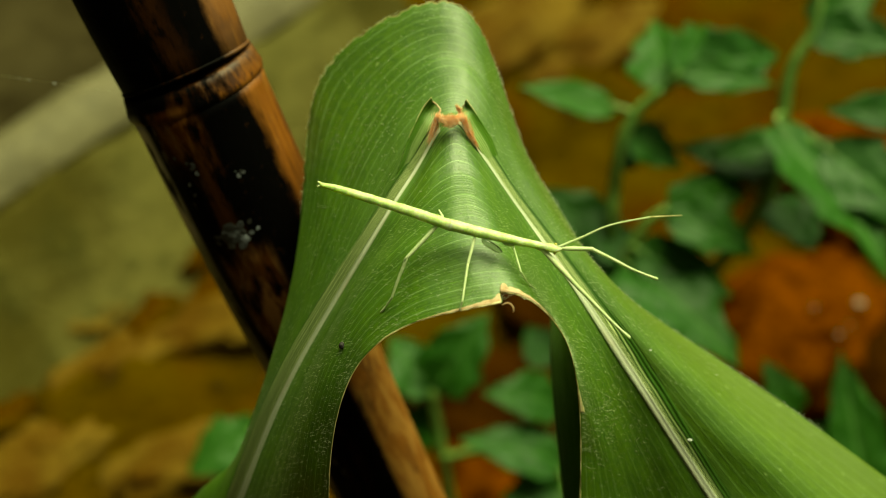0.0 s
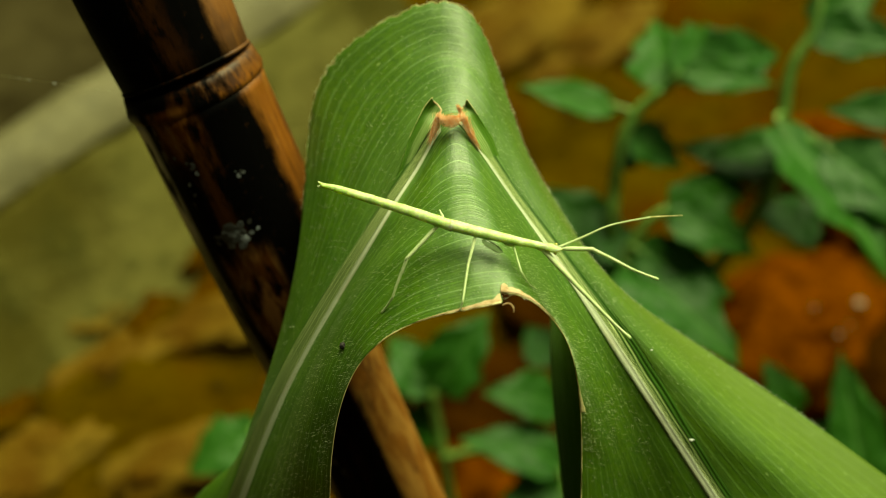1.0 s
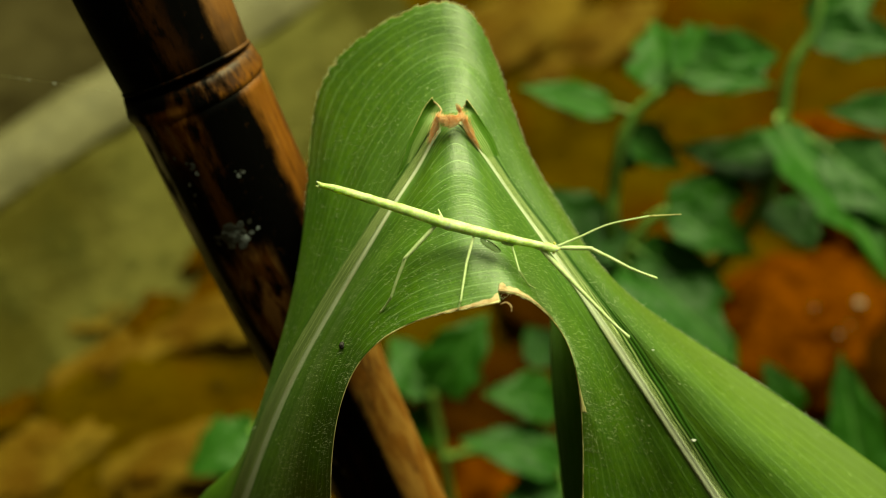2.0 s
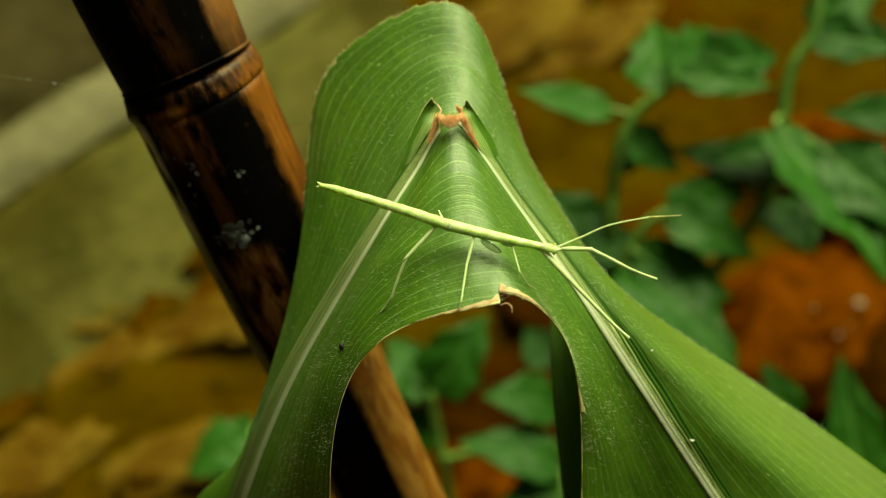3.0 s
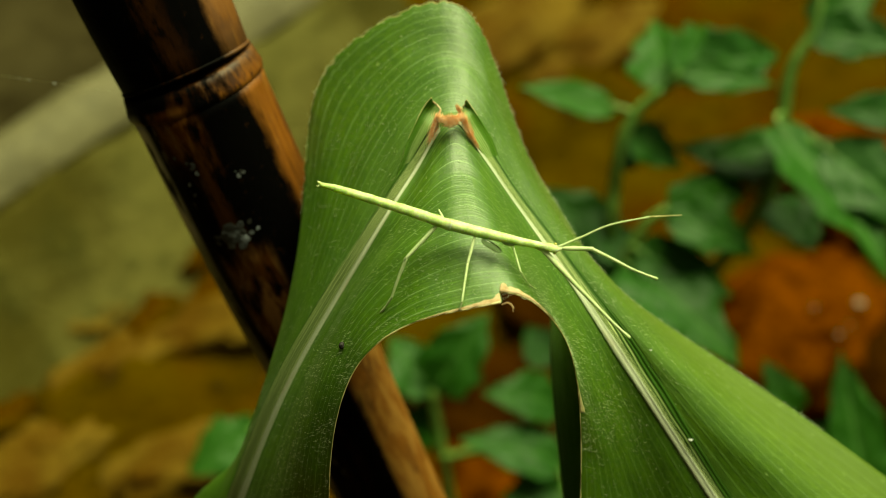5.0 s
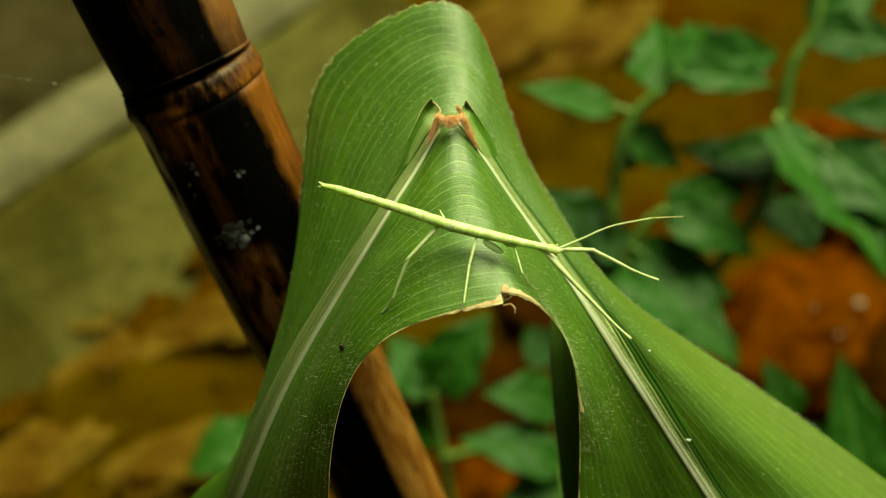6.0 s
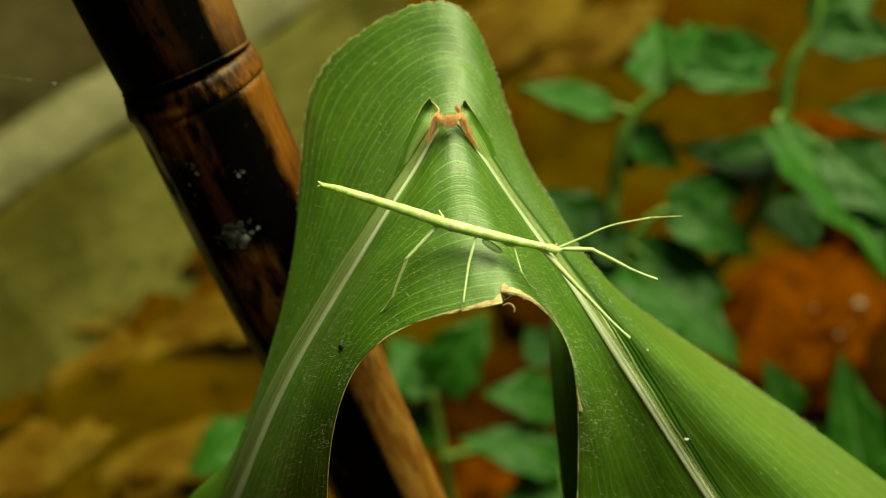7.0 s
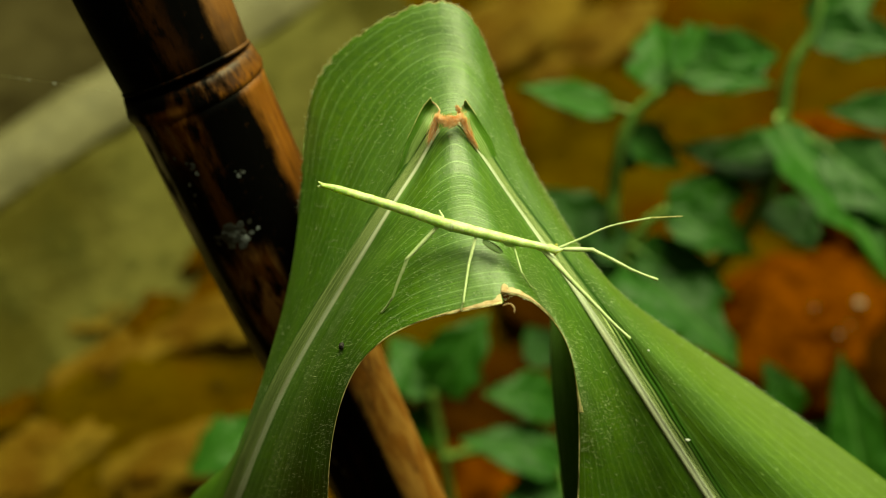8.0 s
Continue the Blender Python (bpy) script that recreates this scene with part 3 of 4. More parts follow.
# ---- tomato plants ----
def leaflet(length, width, seed, lobed):
    """A tomato leaflet along +x, z up, with toothed lobes, a folded rib and a drooping tip."""
    rng = random.Random(seed)
    na, nb = 30, 12
    verts, uvs, faces = [], [], []
    wob = [rng.uniform(0, 6.3) for _ in range(4)]
    for i in range(na + 1):
        t = i / na
        half = width / 2 * (math.sin(math.pi * min(1, t ** 0.72)) ** 0.8) * (1.12 - 0.35 * t)
        for j in range(-nb, nb + 1):
            s = j / nb
            tooth = 1 + lobed * (0.11 * math.sin(t * 19 + wob[0 if s < 0 else 1]) + 0.06 * math.sin(t * 41 + wob[2]))
            y = s * half * (1 + (tooth - 1) * abs(s) ** 1.5) + 1e-5 * s
            x = length * (t + lobed * 0.08 * abs(s) * half / width * math.cos(t * 19 + wob[3]))
            z = 0.16 * abs(y) - length * (0.16 * t * t + 0.05 * math.sin(3 * t + wob[1])) + 0.025 * width * math.sin(t * 14 + abs(s) * 5 + wob[2]) * abs(s)
            z += 0.02 * width * noise.noise(Vector((t * 6, s * 4, seed)))
            verts.append((x, y, z))
            uvs.append((t, y / length))
    w = 2 * nb + 1
    for i in range(na):
        for j in range(w - 1):
            k = i * w + j
            faces.append((k, k + 1, k + w + 1, k + w))
    return verts, faces, uvs


def tomato_plant(stem, branches, leaves, label, seed):
    """stem and branches: runs of points; leaves: base, tip, width, turn, lobes."""
    root = Vector(stem[0])
    plant = thing("tomato_plant", root, label, "plant", "tomato plants")
    rel = [Vector(p) - root for p in stem]
    part("stem", tube(bmesh.new(), rel, [0.0042 - 0.0022 * k / len(rel) for k in range(len(rel))], 10), STEM, plant)
    runs = [rel]
    for run in branches:
        run = [Vector(p) - root for p in run]
        runs.append(run)
        part("branch", tube(bmesh.new(), run, [0.0026 - 0.0012 * k / len(run) for k in range(len(run))], 8), STEM, plant)
    knots = [Vector(p) for run in runs for p in glide([tuple(q) for q in run], np.linspace(0, len(run) - 1, 40))]
    for k, (bx, by, bz, tx, ty, tz, width, turn, lobed) in enumerate(leaves):
        base, tip = Vector((bx, by, bz)) - root, Vector((tx, ty, tz)) - root
        ahead = (tip - base)
        length = ahead.length
        ahead.normalize()
        upward = Vector((0.15, -0.45, 0.9))
        side = upward.cross(ahead).normalized()
        m = Matrix((ahead, side, ahead.cross(side))).transposed().to_4x4()
        m = Matrix.Translation(base) @ m @ Matrix.Rotation(radians(turn), 4, "X")
        verts, faces, uvs = leaflet(length, width, seed * 31 + k, lobed)
        ob = sheet("leaf", verts, faces, TOMATO, plant, "", uvs)
        ob.matrix_basis = m
        thick = ob.modifiers.new("thick", "SOLIDIFY")
        thick.thickness = 0.0005
        near = min(knots, key=lambda q: (q - base).length)
        gap = (base - near).length
        if gap > 0.002:
            bend = (near + base) / 2 + Vector((0, 0, 0.12 * gap))
            part("petiole", tube(bmesh.new(), [near, bend, base, base + ahead * length * 0.12], [0.0017, 0.0013, 0.0011, 0.0005], 8), STEM, plant)
    return plant


# ---- the maize leaf ----
APEX = Vector((0.0016, 0.2086, 0.4510))
# lines along the blade, in metres from the break of the rib: eaten near margin, mid-blade, rib, mid-blade, far margin
NEAR_MARGIN = [(-0.0278, -0.0571, -0.0939), (-0.0274, -0.0565, -0.0754), (-0.0281, -0.0536, -0.0610), (-0.0245, -0.0471, -0.0399), (-0.0213, -0.0444, -0.0319), (-0.0136, -0.0413, -0.0214), (-0.0033, -0.0432, -0.0148), (0.0089, -0.0441, -0.0124), (0.0138, -0.0412, -0.0109), (0.0190, -0.0399, -0.0162), (0.0251, -0.0385, -0.0277), (0.0280, -0.0391, -0.0384), (0.0293, -0.0411, -0.0545), (0.0312, -0.0439, -0.0675), (0.0301, -0.0576, -0.0930)]
NEAR_BLADE = [(-0.0438, -0.0515, -0.1037), (-0.0404, -0.0518, -0.0854), (-0.0377, -0.0511, -0.0700), (-0.0317, -0.0438, -0.0441), (-0.0257, -0.0342, -0.0300), (-0.0134, -0.0264, -0.0173), (-0.0051, -0.0233, -0.0107), (0.0046, -0.0207, -0.0073), (0.0082, -0.0209, -0.0098), (0.0146, -0.0271, -0.0137), (0.0214, -0.0293, -0.0259), (0.0288, -0.0313, -0.0407), (0.0374, -0.0361, -0.0595), (0.0443, -0.0428, -0.0778), (0.0538, -0.0529, -0.1011)]
RIB_LINE = [(-0.0632, -0.0422, -0.1199), (-0.0563, -0.0397, -0.1018), (-0.0495, -0.0371, -0.0831), (-0.0389, -0.0293, -0.0582), (-0.0265, -0.0202, -0.0372), (-0.0154, -0.0121, -0.0201), (-0.0078, -0.0027, -0.0126), (0.0000, 0.0057, -0.0042), (0.0058, 0.0020, -0.0093), (0.0132, -0.0048, -0.0175), (0.0210, -0.0117, -0.0258), (0.0309, -0.0199, -0.0369), (0.0426, -0.0293, -0.0519), (0.0561, -0.0391, -0.0703), (0.0748, -0.0536, -0.0947)]
FAR_BLADE = [(-0.0680, -0.0423, -0.1197), (-0.0590, -0.0370, -0.0995), (-0.0535, -0.0329, -0.0886), (-0.0436, -0.0269, -0.0644), (-0.0310, -0.0091, -0.0388), (-0.0234, 0.0074, -0.0230), (-0.0194, 0.0215, -0.0138), (0.0031, 0.0275, 0.0049), (0.0059, 0.0239, -0.0043), (0.0133, 0.0112, -0.0163), (0.0240, -0.0051, -0.0260), (0.0345, -0.0152, -0.0347), (0.0571, -0.0296, -0.0572), (0.0839, -0.0420, -0.0787), (0.1063, -0.0515, -0.0982)]
FAR_MARGIN = [(-0.0853, -0.0384, -0.1260), (-0.0652, -0.0304, -0.0981), (-0.0562, -0.0261, -0.0926), (-0.0493, -0.0244, -0.0752), (-0.0376, -0.0013, -0.0462), (-0.0358, 0.0285, -0.0267), (-0.0292, 0.0392, -0.0106), (-0.0007, 0.0410, 0.0062), (0.0102, 0.0337, -0.0067), (0.0179, 0.0173, -0.0232), (0.0272, 0.0093, -0.0354), (0.0403, -0.0022, -0.0510), (0.0701, -0.0137, -0.0675), (0.1005, -0.0260, -0.0850), (0.1403, -0.0415, -0.1107)]
LINES = np.array([NEAR_MARGIN, NEAR_BLADE, RIB_LINE, FAR_BLADE, FAR_MARGIN])


def blade_at(us, vs):
    """Grid of places on the blade: us across 0..4 (2 is the rib), vs along 0..14 (7 is the fold)."""
    made = []
    for u in us:
        # the bend is tight at the rib and rounder towards the margins
        wide = 0.15 + (0.75 * min(1, (u - 2.05) / 0.3) if u > 2.05 else 0.65 * max(0, min(1, (1.97 - u) / 0.4))) - max(0.0, 0.55 * (u - 3.2) / 0.8)
        row = 0
        for off, share in ((-1.5, 0.12), (-0.75, 0.23), (0, 0.30), (0.75, 0.23), (1.5, 0.12)):
            lines = glide(LINES.transpose(1, 0, 2), np.asarray(vs, float) + off * wide)
            row = row + share * glide(lines.transpose(1, 0, 2), [u])[0]
        made.append(row)
    return np.array(made)


def blade_normal(u, v):
    a = blade_at([u - 0.02, u + 0.02], [v])[:, 0]
    b = blade_at([u], [v - 0.02, v + 0.02])[0]
    n = Vector(a[1] - a[0]).cross(Vector(b[1] - b[0])).normalized()
    return n if n.dot(Vector((0, -0.7, 0.7))) > 0 else -n


def bitten(v):
    """How far in from the eaten margin the blade is missing past the ragged tip."""
    return 0.115 * max(0.0, 1 - (v - 7.43) / 1.5) if v > 7.43 else 0.0


def maize_leaf():
    leaf = thing("maize_leaf", APEX, "green maize leaf folded over its broken midrib, one margin eaten away", "leaf")
    us = np.concatenate([np.linspace(0, 0.19, 16), np.linspace(0.21, 1.9, 46), np.linspace(1.92, 2.08, 9), np.linspace(2.1, 4, 50)])
    vs = np.linspace(0, 14, 330)
    grid = blade_at(us, vs)
    rng = np.random.default_rng(3)
    verts, uvs, faces = [], [], []
    nu, nv = len(us), len(vs)
    for i, u in enumerate(us):
        edge = max(0.0, 1 - min(u, 4 - u) / 0.35)
        for j, v in enumerate(vs):
            p = Vector(grid[i, j])
            p += Vector((0, -0.5, 0.7)) * (0.0002 * edge * noise.noise(Vector((v * 2.6, u * 0.6, 1.7))) + 0.00035 * noise.noise(Vector((v * 1.7, u * 2.3, 9.1))))
            if u > 3.7 and 4.5 < v < 9.5:
                p += (Vector(grid[i, j]) - Vector(grid[i - 3, j])).normalized() * (0.0013 * (u - 3.7) / 0.3 * noise.noise(Vector((v * 13, 0, 5))))
            verts.append(p)
            uvs.append(((u - 2) * 0.0195, v * 0.0125))
    for i in range(nu - 1):
        for j in range(nv - 1):
            k = i * nv + j
            if us[i] + 0.006 < bitten(vs[j]):
                continue
            faces.append((k, k + nv, k + nv + 1, k + 1))
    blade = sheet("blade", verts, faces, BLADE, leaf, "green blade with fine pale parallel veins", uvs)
    thick = blade.modifiers.new("thick", "SOLIDIFY")
    thick.thickness, thick.offset = 0.00022, 0.0

    # margins: a dry tan rim where the blade was eaten, a pale one at the far side
    ts = np.linspace(0, 14, 420)
    rim = np.array([blade_at([bitten(t)], [t])[0, 0] for t in ts])
    for name, low, high in (("eaten_rim", 0.0, 7.40), ("eaten_rim", 7.46, 14.0)):
        pts, radii = [], []
        for t, p in zip(ts, rim):
            if low <= t <= high:
                q = Vector(p) + Vector((0, -0.5, 0.7)) * (0.0002 * noise.noise(Vector((t * 2.6, 0, 1.7))))
                pts.append(q)
                centre = math.exp(-((t - 7.6) / 1.6) ** 2)
                radii.append((0.00012 + 0.00012 * centre) * (1 + 0.7 * noise.noise(Vector((t * 6, 3, 0)))))
        part(name, tube(bmesh.new(), pts, radii, 6, 1), PALE_EDGE, leaf, "dry cream rim of the eaten margin")
    rim = blade_at([4.0], ts)[0]
    inner = blade_at([3.9], ts)[0]
    pts = []
    for t, p, q in zip(ts, rim, inner):
        p = Vector(p) + Vector((0, -0.5, 0.7)) * (0.0002 * noise.noise(Vector((t * 2.6, 2.4, 1.7))))
        if 4.5 < t < 9.5:
            p += (p - Vector(q)).normalized() * (0.0013 * noise.noise(Vector((t * 13, 0, 5))))
        pts.append(p)
    girths = [0.00009 * (1 + 0.8 * noise.noise(Vector((t * 4, 8, 0)))) for t in ts]
    for low, high, skin, label in ((0, 162, GREEN_EDGE, "thin green leaf margin"), (161, 246, PALE_EDGE, "thin pale leaf margin"), (245, 420, GREEN_EDGE, "thin green leaf margin")):
        part("far_margin", tube(bmesh.new(), pts[low:high], girths[low:high], 6, 1), skin, leaf, label)

    # pale rib, broken at the fold; a grooved band runs along its far side
    profile = ((-1.12, -0.20), (-1.0, 0.12), (-0.7, 0.30), (-0.3, 0.22), (0.1, 0.16), (0.5, 0.26), (0.75, 0.30), (1.0, 0.10))
    band = ((0.25, 0.10), (0.5, 0.05), (0.75, 0.03), (1.0, 0.0))
    for low, high, broad in ((0.0, 6.72, 0.0040), (7.28, 14.0, 0.0052)):
        span = np.linspace(low, high, 130)
        line = blade_at([2.0], span)[0]
        off = blade_at([1.94, 2.06], span)
        verts, uvs, faces = [], [], []
        for k, t in enumerate(span):
            gap = Vector(off[1, k] - off[0, k]).length
            n = blade_normal(2.0, float(np.clip(t, 0.05, 13.95)))
            half = 0.00074 + 0.00006 * min(t - 7, 6) if t > 7 else 0.00062 + 0.00004 * min(7 - t, 6)
            # past the break the grooves soon give way to dark green, the fold's shade put into colour
            dark = min(1.0, max(0.0, (t - 8.8) / 3.0))
            wide = broad - 0.0018 * dark
            row = [(s * half, h * half, 0.25 + 0.22 * s) for s, h in profile] + [(half + s * wide, h * half, 0.47 + 0.30 * dark + (0.53 - 0.30 * dark) * s) for s, h in band]
            # towards its foot this arm's rib is a broad ridge that stands up from the blade
            rise = min(1.0, max(0.0, (6.0 - t) / 2.5))
            rise = rise * rise * (3 - 2 * rise)
            centre = Vector(line[k])
            along = Vector(line[min(k + 1, 129)]) - Vector(line[max(k - 1, 0)])
            out = Vector((-0.25, -0.65, 0.7)).normalized()
            flat = along.cross(out).normalized()
            flat = flat if flat.dot(Vector(off[1, k] - off[0, k])) > 0 else -flat
            on = blade_at([2.0 + d * 0.12 / gap for d, h, x in row], [t])[:, 0]
            for p, (d, h, x) in zip(on, row):
                u = 2.0 + d * 0.12 / gap
                p = Vector(p) + Vector((0, -0.5, 0.7)) * 0.00035 * noise.noise(Vector((t * 1.7, u * 2.3, 9.1)))
                ridge = centre + flat * d + out * (0.0005 + h) - out * (0.004 if x >= 0.999 else 0.0)
                over = blade_normal(u, float(np.clip(t, 0.05, 13.95))) if u > 2.05 else n
                verts.append((p + over * (0.00024 + h)).lerp(ridge, rise))
                uvs.append((x, k * 0.0006))
        for k in range(129):
            for j in range(11):
                q = k * 12 + j
                faces.append((q, q + 1, q + 13, q + 12))
        sheet("midrib", verts, faces, RIB, leaf, "pale whitish-green midrib with lengthwise grooves", uvs)

    # the two upturned halves of the snapped rib: keeled troughs that rise out of the blade towards the break
    for outer, inner in (([(-0.0174, -0.0040, -0.0211), (-0.0132, -0.0001, -0.0150), (-0.0096, 0.0054, -0.0098), (-0.0075, 0.0088, -0.0067), (-0.0060, 0.0109, -0.0047), (-0.0044, 0.0118, -0.0030)], [(-0.0136, -0.0074, -0.0173), (-0.0103, -0.0021, -0.0133), (-0.0067, 0.0029, -0.0087), (-0.0044, 0.0054, -0.0061), (-0.0031, 0.0082, -0.0056), (-0.0022, 0.0096, -0.0046)]), ([(0.0176, 0.0004, -0.0227), (0.0134, 0.0041, -0.0169), (0.0094, 0.0072, -0.0109), (0.0069, 0.0090, -0.0071), (0.0054, 0.0102, -0.0051), (0.0038, 0.0113, -0.0032)], [(0.0137, -0.0048, -0.0179), (0.0100, -0.0014, -0.0135), (0.0064, 0.0014, -0.0088), (0.0041, 0.0040, -0.0060), (0.0030, 0.0053, -0.0038), (0.0024, 0.0098, -0.0047)])):
        rows, cols = 60, 19
        ts = np.linspace(0, len(outer) - 1, rows)
        a, c = glide(outer, ts), glide(inner, ts)
        slim = np.clip(np.linspace(0.15, 2.4, rows), 0, 1).reshape(-1, 1)
        a = c + (a - c) * slim
        verts, faces, uvs = [], [], []
        toward = Vector((0, -0.7, 0.7))
        for k in range(rows):
            f = k / (rows - 1)
            for j in range(cols):
                s = j / (cols - 1)
                # a keel at the outer edge, a shallow trough inside it, and fine ridges along the whole
                lift = 0.0010 * f * math.exp(-(s / 0.16) ** 2) - 0.0007 * f * math.sin(math.pi * s) + 0.00007 * math.sin(s * 44) * (s > 0.3)
                sink = 0.0030 * max(0.0, 1 - f / 0.42) ** 1.6 + 0.0008 * s * s * (1 - 0.6 * f)
                p = Vector(a[k] * (1 - s) + c[k] * s) + toward * (lift - sink)
                if k > rows - 8:
                    p += (Vector(a[-1]) - Vector(a[-6])).normalized() * 0.0005 * noise.noise(Vector((s * 9, k * 0.2, outer[0][0] * 900))) * (k - rows + 8) / 7
                verts.append(p)
                uvs.append((1.0 - 0.62 * s, k * 0.0005))
        for k in range(rows - 1):
            for j in range(cols - 1):
                n = k * cols + j
                faces.append((n, n + 1, n + cols + 1, n + cols))
        stub = sheet("rib_stub", verts, faces, STUB, leaf, "upturned green stub of the snapped midrib", uvs)
        thick = stub.modifiers.new("thick", "SOLIDIFY")
        thick.thickness, thick.offset = 0.0004, 0.0
        lift = toward * 0.00015
        tips = [v + lift for v in verts[-cols::3]]
        part("torn_tip", tube(bmesh.new(), tips, [0.00012, 0.00016, 0.0002, 0.00016, 0.00022, 0.00018, 0.00024][:len(tips)], 6, 3), DRY, stub, "dry tan torn tip")
        edge = [verts[k * cols] + lift for k in range(14, rows, 9)] + [verts[(rows - 1) * cols]]
        part("outer_edge", tube(bmesh.new(), edge, [0.00003, 0.00005, 0.00006, 0.00008, 0.00009, 0.0001, 0.0001][:len(edge)], 6, 3), PALE_EDGE, stub, "thin pale outer edge")
        edge = [verts[k * cols + cols - 1] + lift for k in (36, 42, 47, 51, 55, 58, 59)]
        part("torn_edge", tube(bmesh.new(), edge, [0.00004, 0.0001, 0.00018, 0.00022, 0.00026, 0.00026, 0.0002], 6, 3), FIBRE, stub, "orange torn edge")
    rnd = random.Random(5)
    # torn fibres: bundles that arch from stub to stub and trail down along the rib
    bm = bmesh.new()
    for low, middle, high, near_spread, far_spread, count in (((-0.0026, 0.0042, -0.0015), (-0.0036, 0.0027, -0.0040), (-0.0050, 0.0001, -0.0070), 0.001, 0.0007, 46),
            ((-0.0024, 0.0040, -0.0018), (-0.0013, 0.0025, -0.0018), (0.0007, 0.0016, -0.0027), 0.0009, 0.001, 40),
            ((0.0026, 0.0045, -0.0017), (0.0014, 0.0027, -0.0017), (-0.0006, 0.0014, -0.0029), 0.0009, 0.0011, 40),
            ((0.0029, 0.0046, -0.0026), (0.0041, 0.0032, -0.0053), (0.0065, 0.0011, -0.0089), 0.0009, 0.0005, 60),
            ((0.0024, 0.0053, -0.0018), (0.0019, 0.0052, -0.0005), (0.0012, 0.0054, 0.0006), 0.0008, 0.0006, 16),
            ((-0.0021, 0.0034, -0.0023), (-0.0001, 0.0030, -0.0013), (0.0023, 0.0037, -0.0020), 0.0009, 0.0009, 34),
            ((-0.0008, 0.0018, -0.0025), (0.0000, 0.0025, -0.0018), (0.0004, 0.0032, -0.0011), 0.001, 0.001, 22)):
        for k in range(int(count * 2.2)):
            run = []
            for point, spread in ((low, near_spread), (middle, (near_spread + far_spread) / 2), (high, far_spread)):
                run.append(Vector(point) + Vector((rnd.gauss(0, 0.5), rnd.gauss(0, 0.4), rnd.gauss(0, 0.4))) * spread)
            cut = rnd.uniform(0.45, 1.0)
            end = run[1].lerp(run[2], cut)
            r = rnd.uniform(0.000025, 0.000055)
            tube(bm, [run[0], run[1], end], [r * 0.8, r, r * 0.35], 5, 4)
    tagged(part("fibre_tuft", bm, FIBRE, leaf, "orange-brown torn fibres at the break"), kind="stuff")

    # fine pale hairs over the blade and out from its margins
    hv, hf = [], []

    def hair(p, way, length, thick):
        side = way.cross(Vector((0.3, 0.5, 0.8))).normalized()
        other = way.cross(side)
        bend = side * rnd.uniform(-0.07, 0.07) * length
        k = len(hv)
        for d, r in ((0, 1), (0.55, 0.8)):
            for a in (0, 2.09, 4.19):
                hv.append(p + way * length * d + bend * d * d + (side * math.cos(a) + other * math.sin(a)) * thick * r)
        hv.append(p + way * length + bend)
        for a in range(3):
            b = (a + 1) % 3
            hf.append((k + a, k + b, k + 3 + b, k + 3 + a))
            hf.append((k + 3 + a, k + 3 + b, k + 6))

    for k in range(9000):
        zone = rnd.random()
        if zone < 0.34:
            u, v = rnd.uniform(0.02, 1.85), rnd.uniform(0.5, 13.5)
        elif zone < 0.62:
            u, v = rnd.choice((abs(rnd.gauss(0, 0.30)), rnd.gauss(1.1, 0.25))), rnd.choice((rnd.uniform(0.8, 6.2), rnd.uniform(8.2, 12.5)))
        else:
            u, v = rnd.uniform(2.15, 3.97), rnd.uniform(2.5, 12)
        u = min(max(u, 0.03), 3.97)
        n = blade_normal(u, v)
        p = Vector(blade_at([u], [v])[0, 0])
        lie = Vector((1 if v > 7 else -1, 0, -0.25))
        way = (n * rnd.uniform(0.15, 0.5) + (lie - n * lie.dot(n)) * rnd.uniform(0.6, 1.0) + Vector((rnd.uniform(-1, 1), rnd.uniform(-1, 1), rnd.uniform(-1, 1))) * 0.28).normalized()
        hair(p, way, rnd.uniform(0.0004, 0.0011), rnd.uniform(0.000015, 0.000026))
    for k in range(2600):
        u, v = rnd.uniform(0.05, 3.95), rnd.uniform(2.0, 12.5)
        n = blade_normal(u, v)
        way = (n + Vector((rnd.uniform(-1, 1), rnd.uniform(-1, 1), rnd.uniform(-1, 1))) * 0.6).normalized()
        hair(Vector(blade_at([u], [v])[0, 0]), way, rnd.uniform(0.0002, 0.0005), rnd.uniform(0.00002, 0.00004))
    for k in range(1300):
        v = rnd.choice((rnd.uniform(4.4, 8.0), rnd.uniform(8.0, 12.8), rnd.uniform(8.0, 12.8), rnd.uniform(8.0, 12.8)))
        u = 3.985
        p = Vector(blade_at([u], [v])[0, 0])
        outward = (p - Vector(blade_at([3.9], [v])[0, 0])).normalized()
        way = (outward + blade_normal(u, v) * rnd.uniform(0, 0.8) + Vector((rnd.uniform(-1, 1), rnd.uniform(-1, 1), rnd.uniform(-1, 1))) * 0.5).normalized()
        hair(p, way, rnd.uniform(0.0004, 0.0014), 0.000022)
    tagged(sheet("leaf_hair", hv, hf, HAIR, leaf, "short pale hairs on the blade"), kind="stuff")

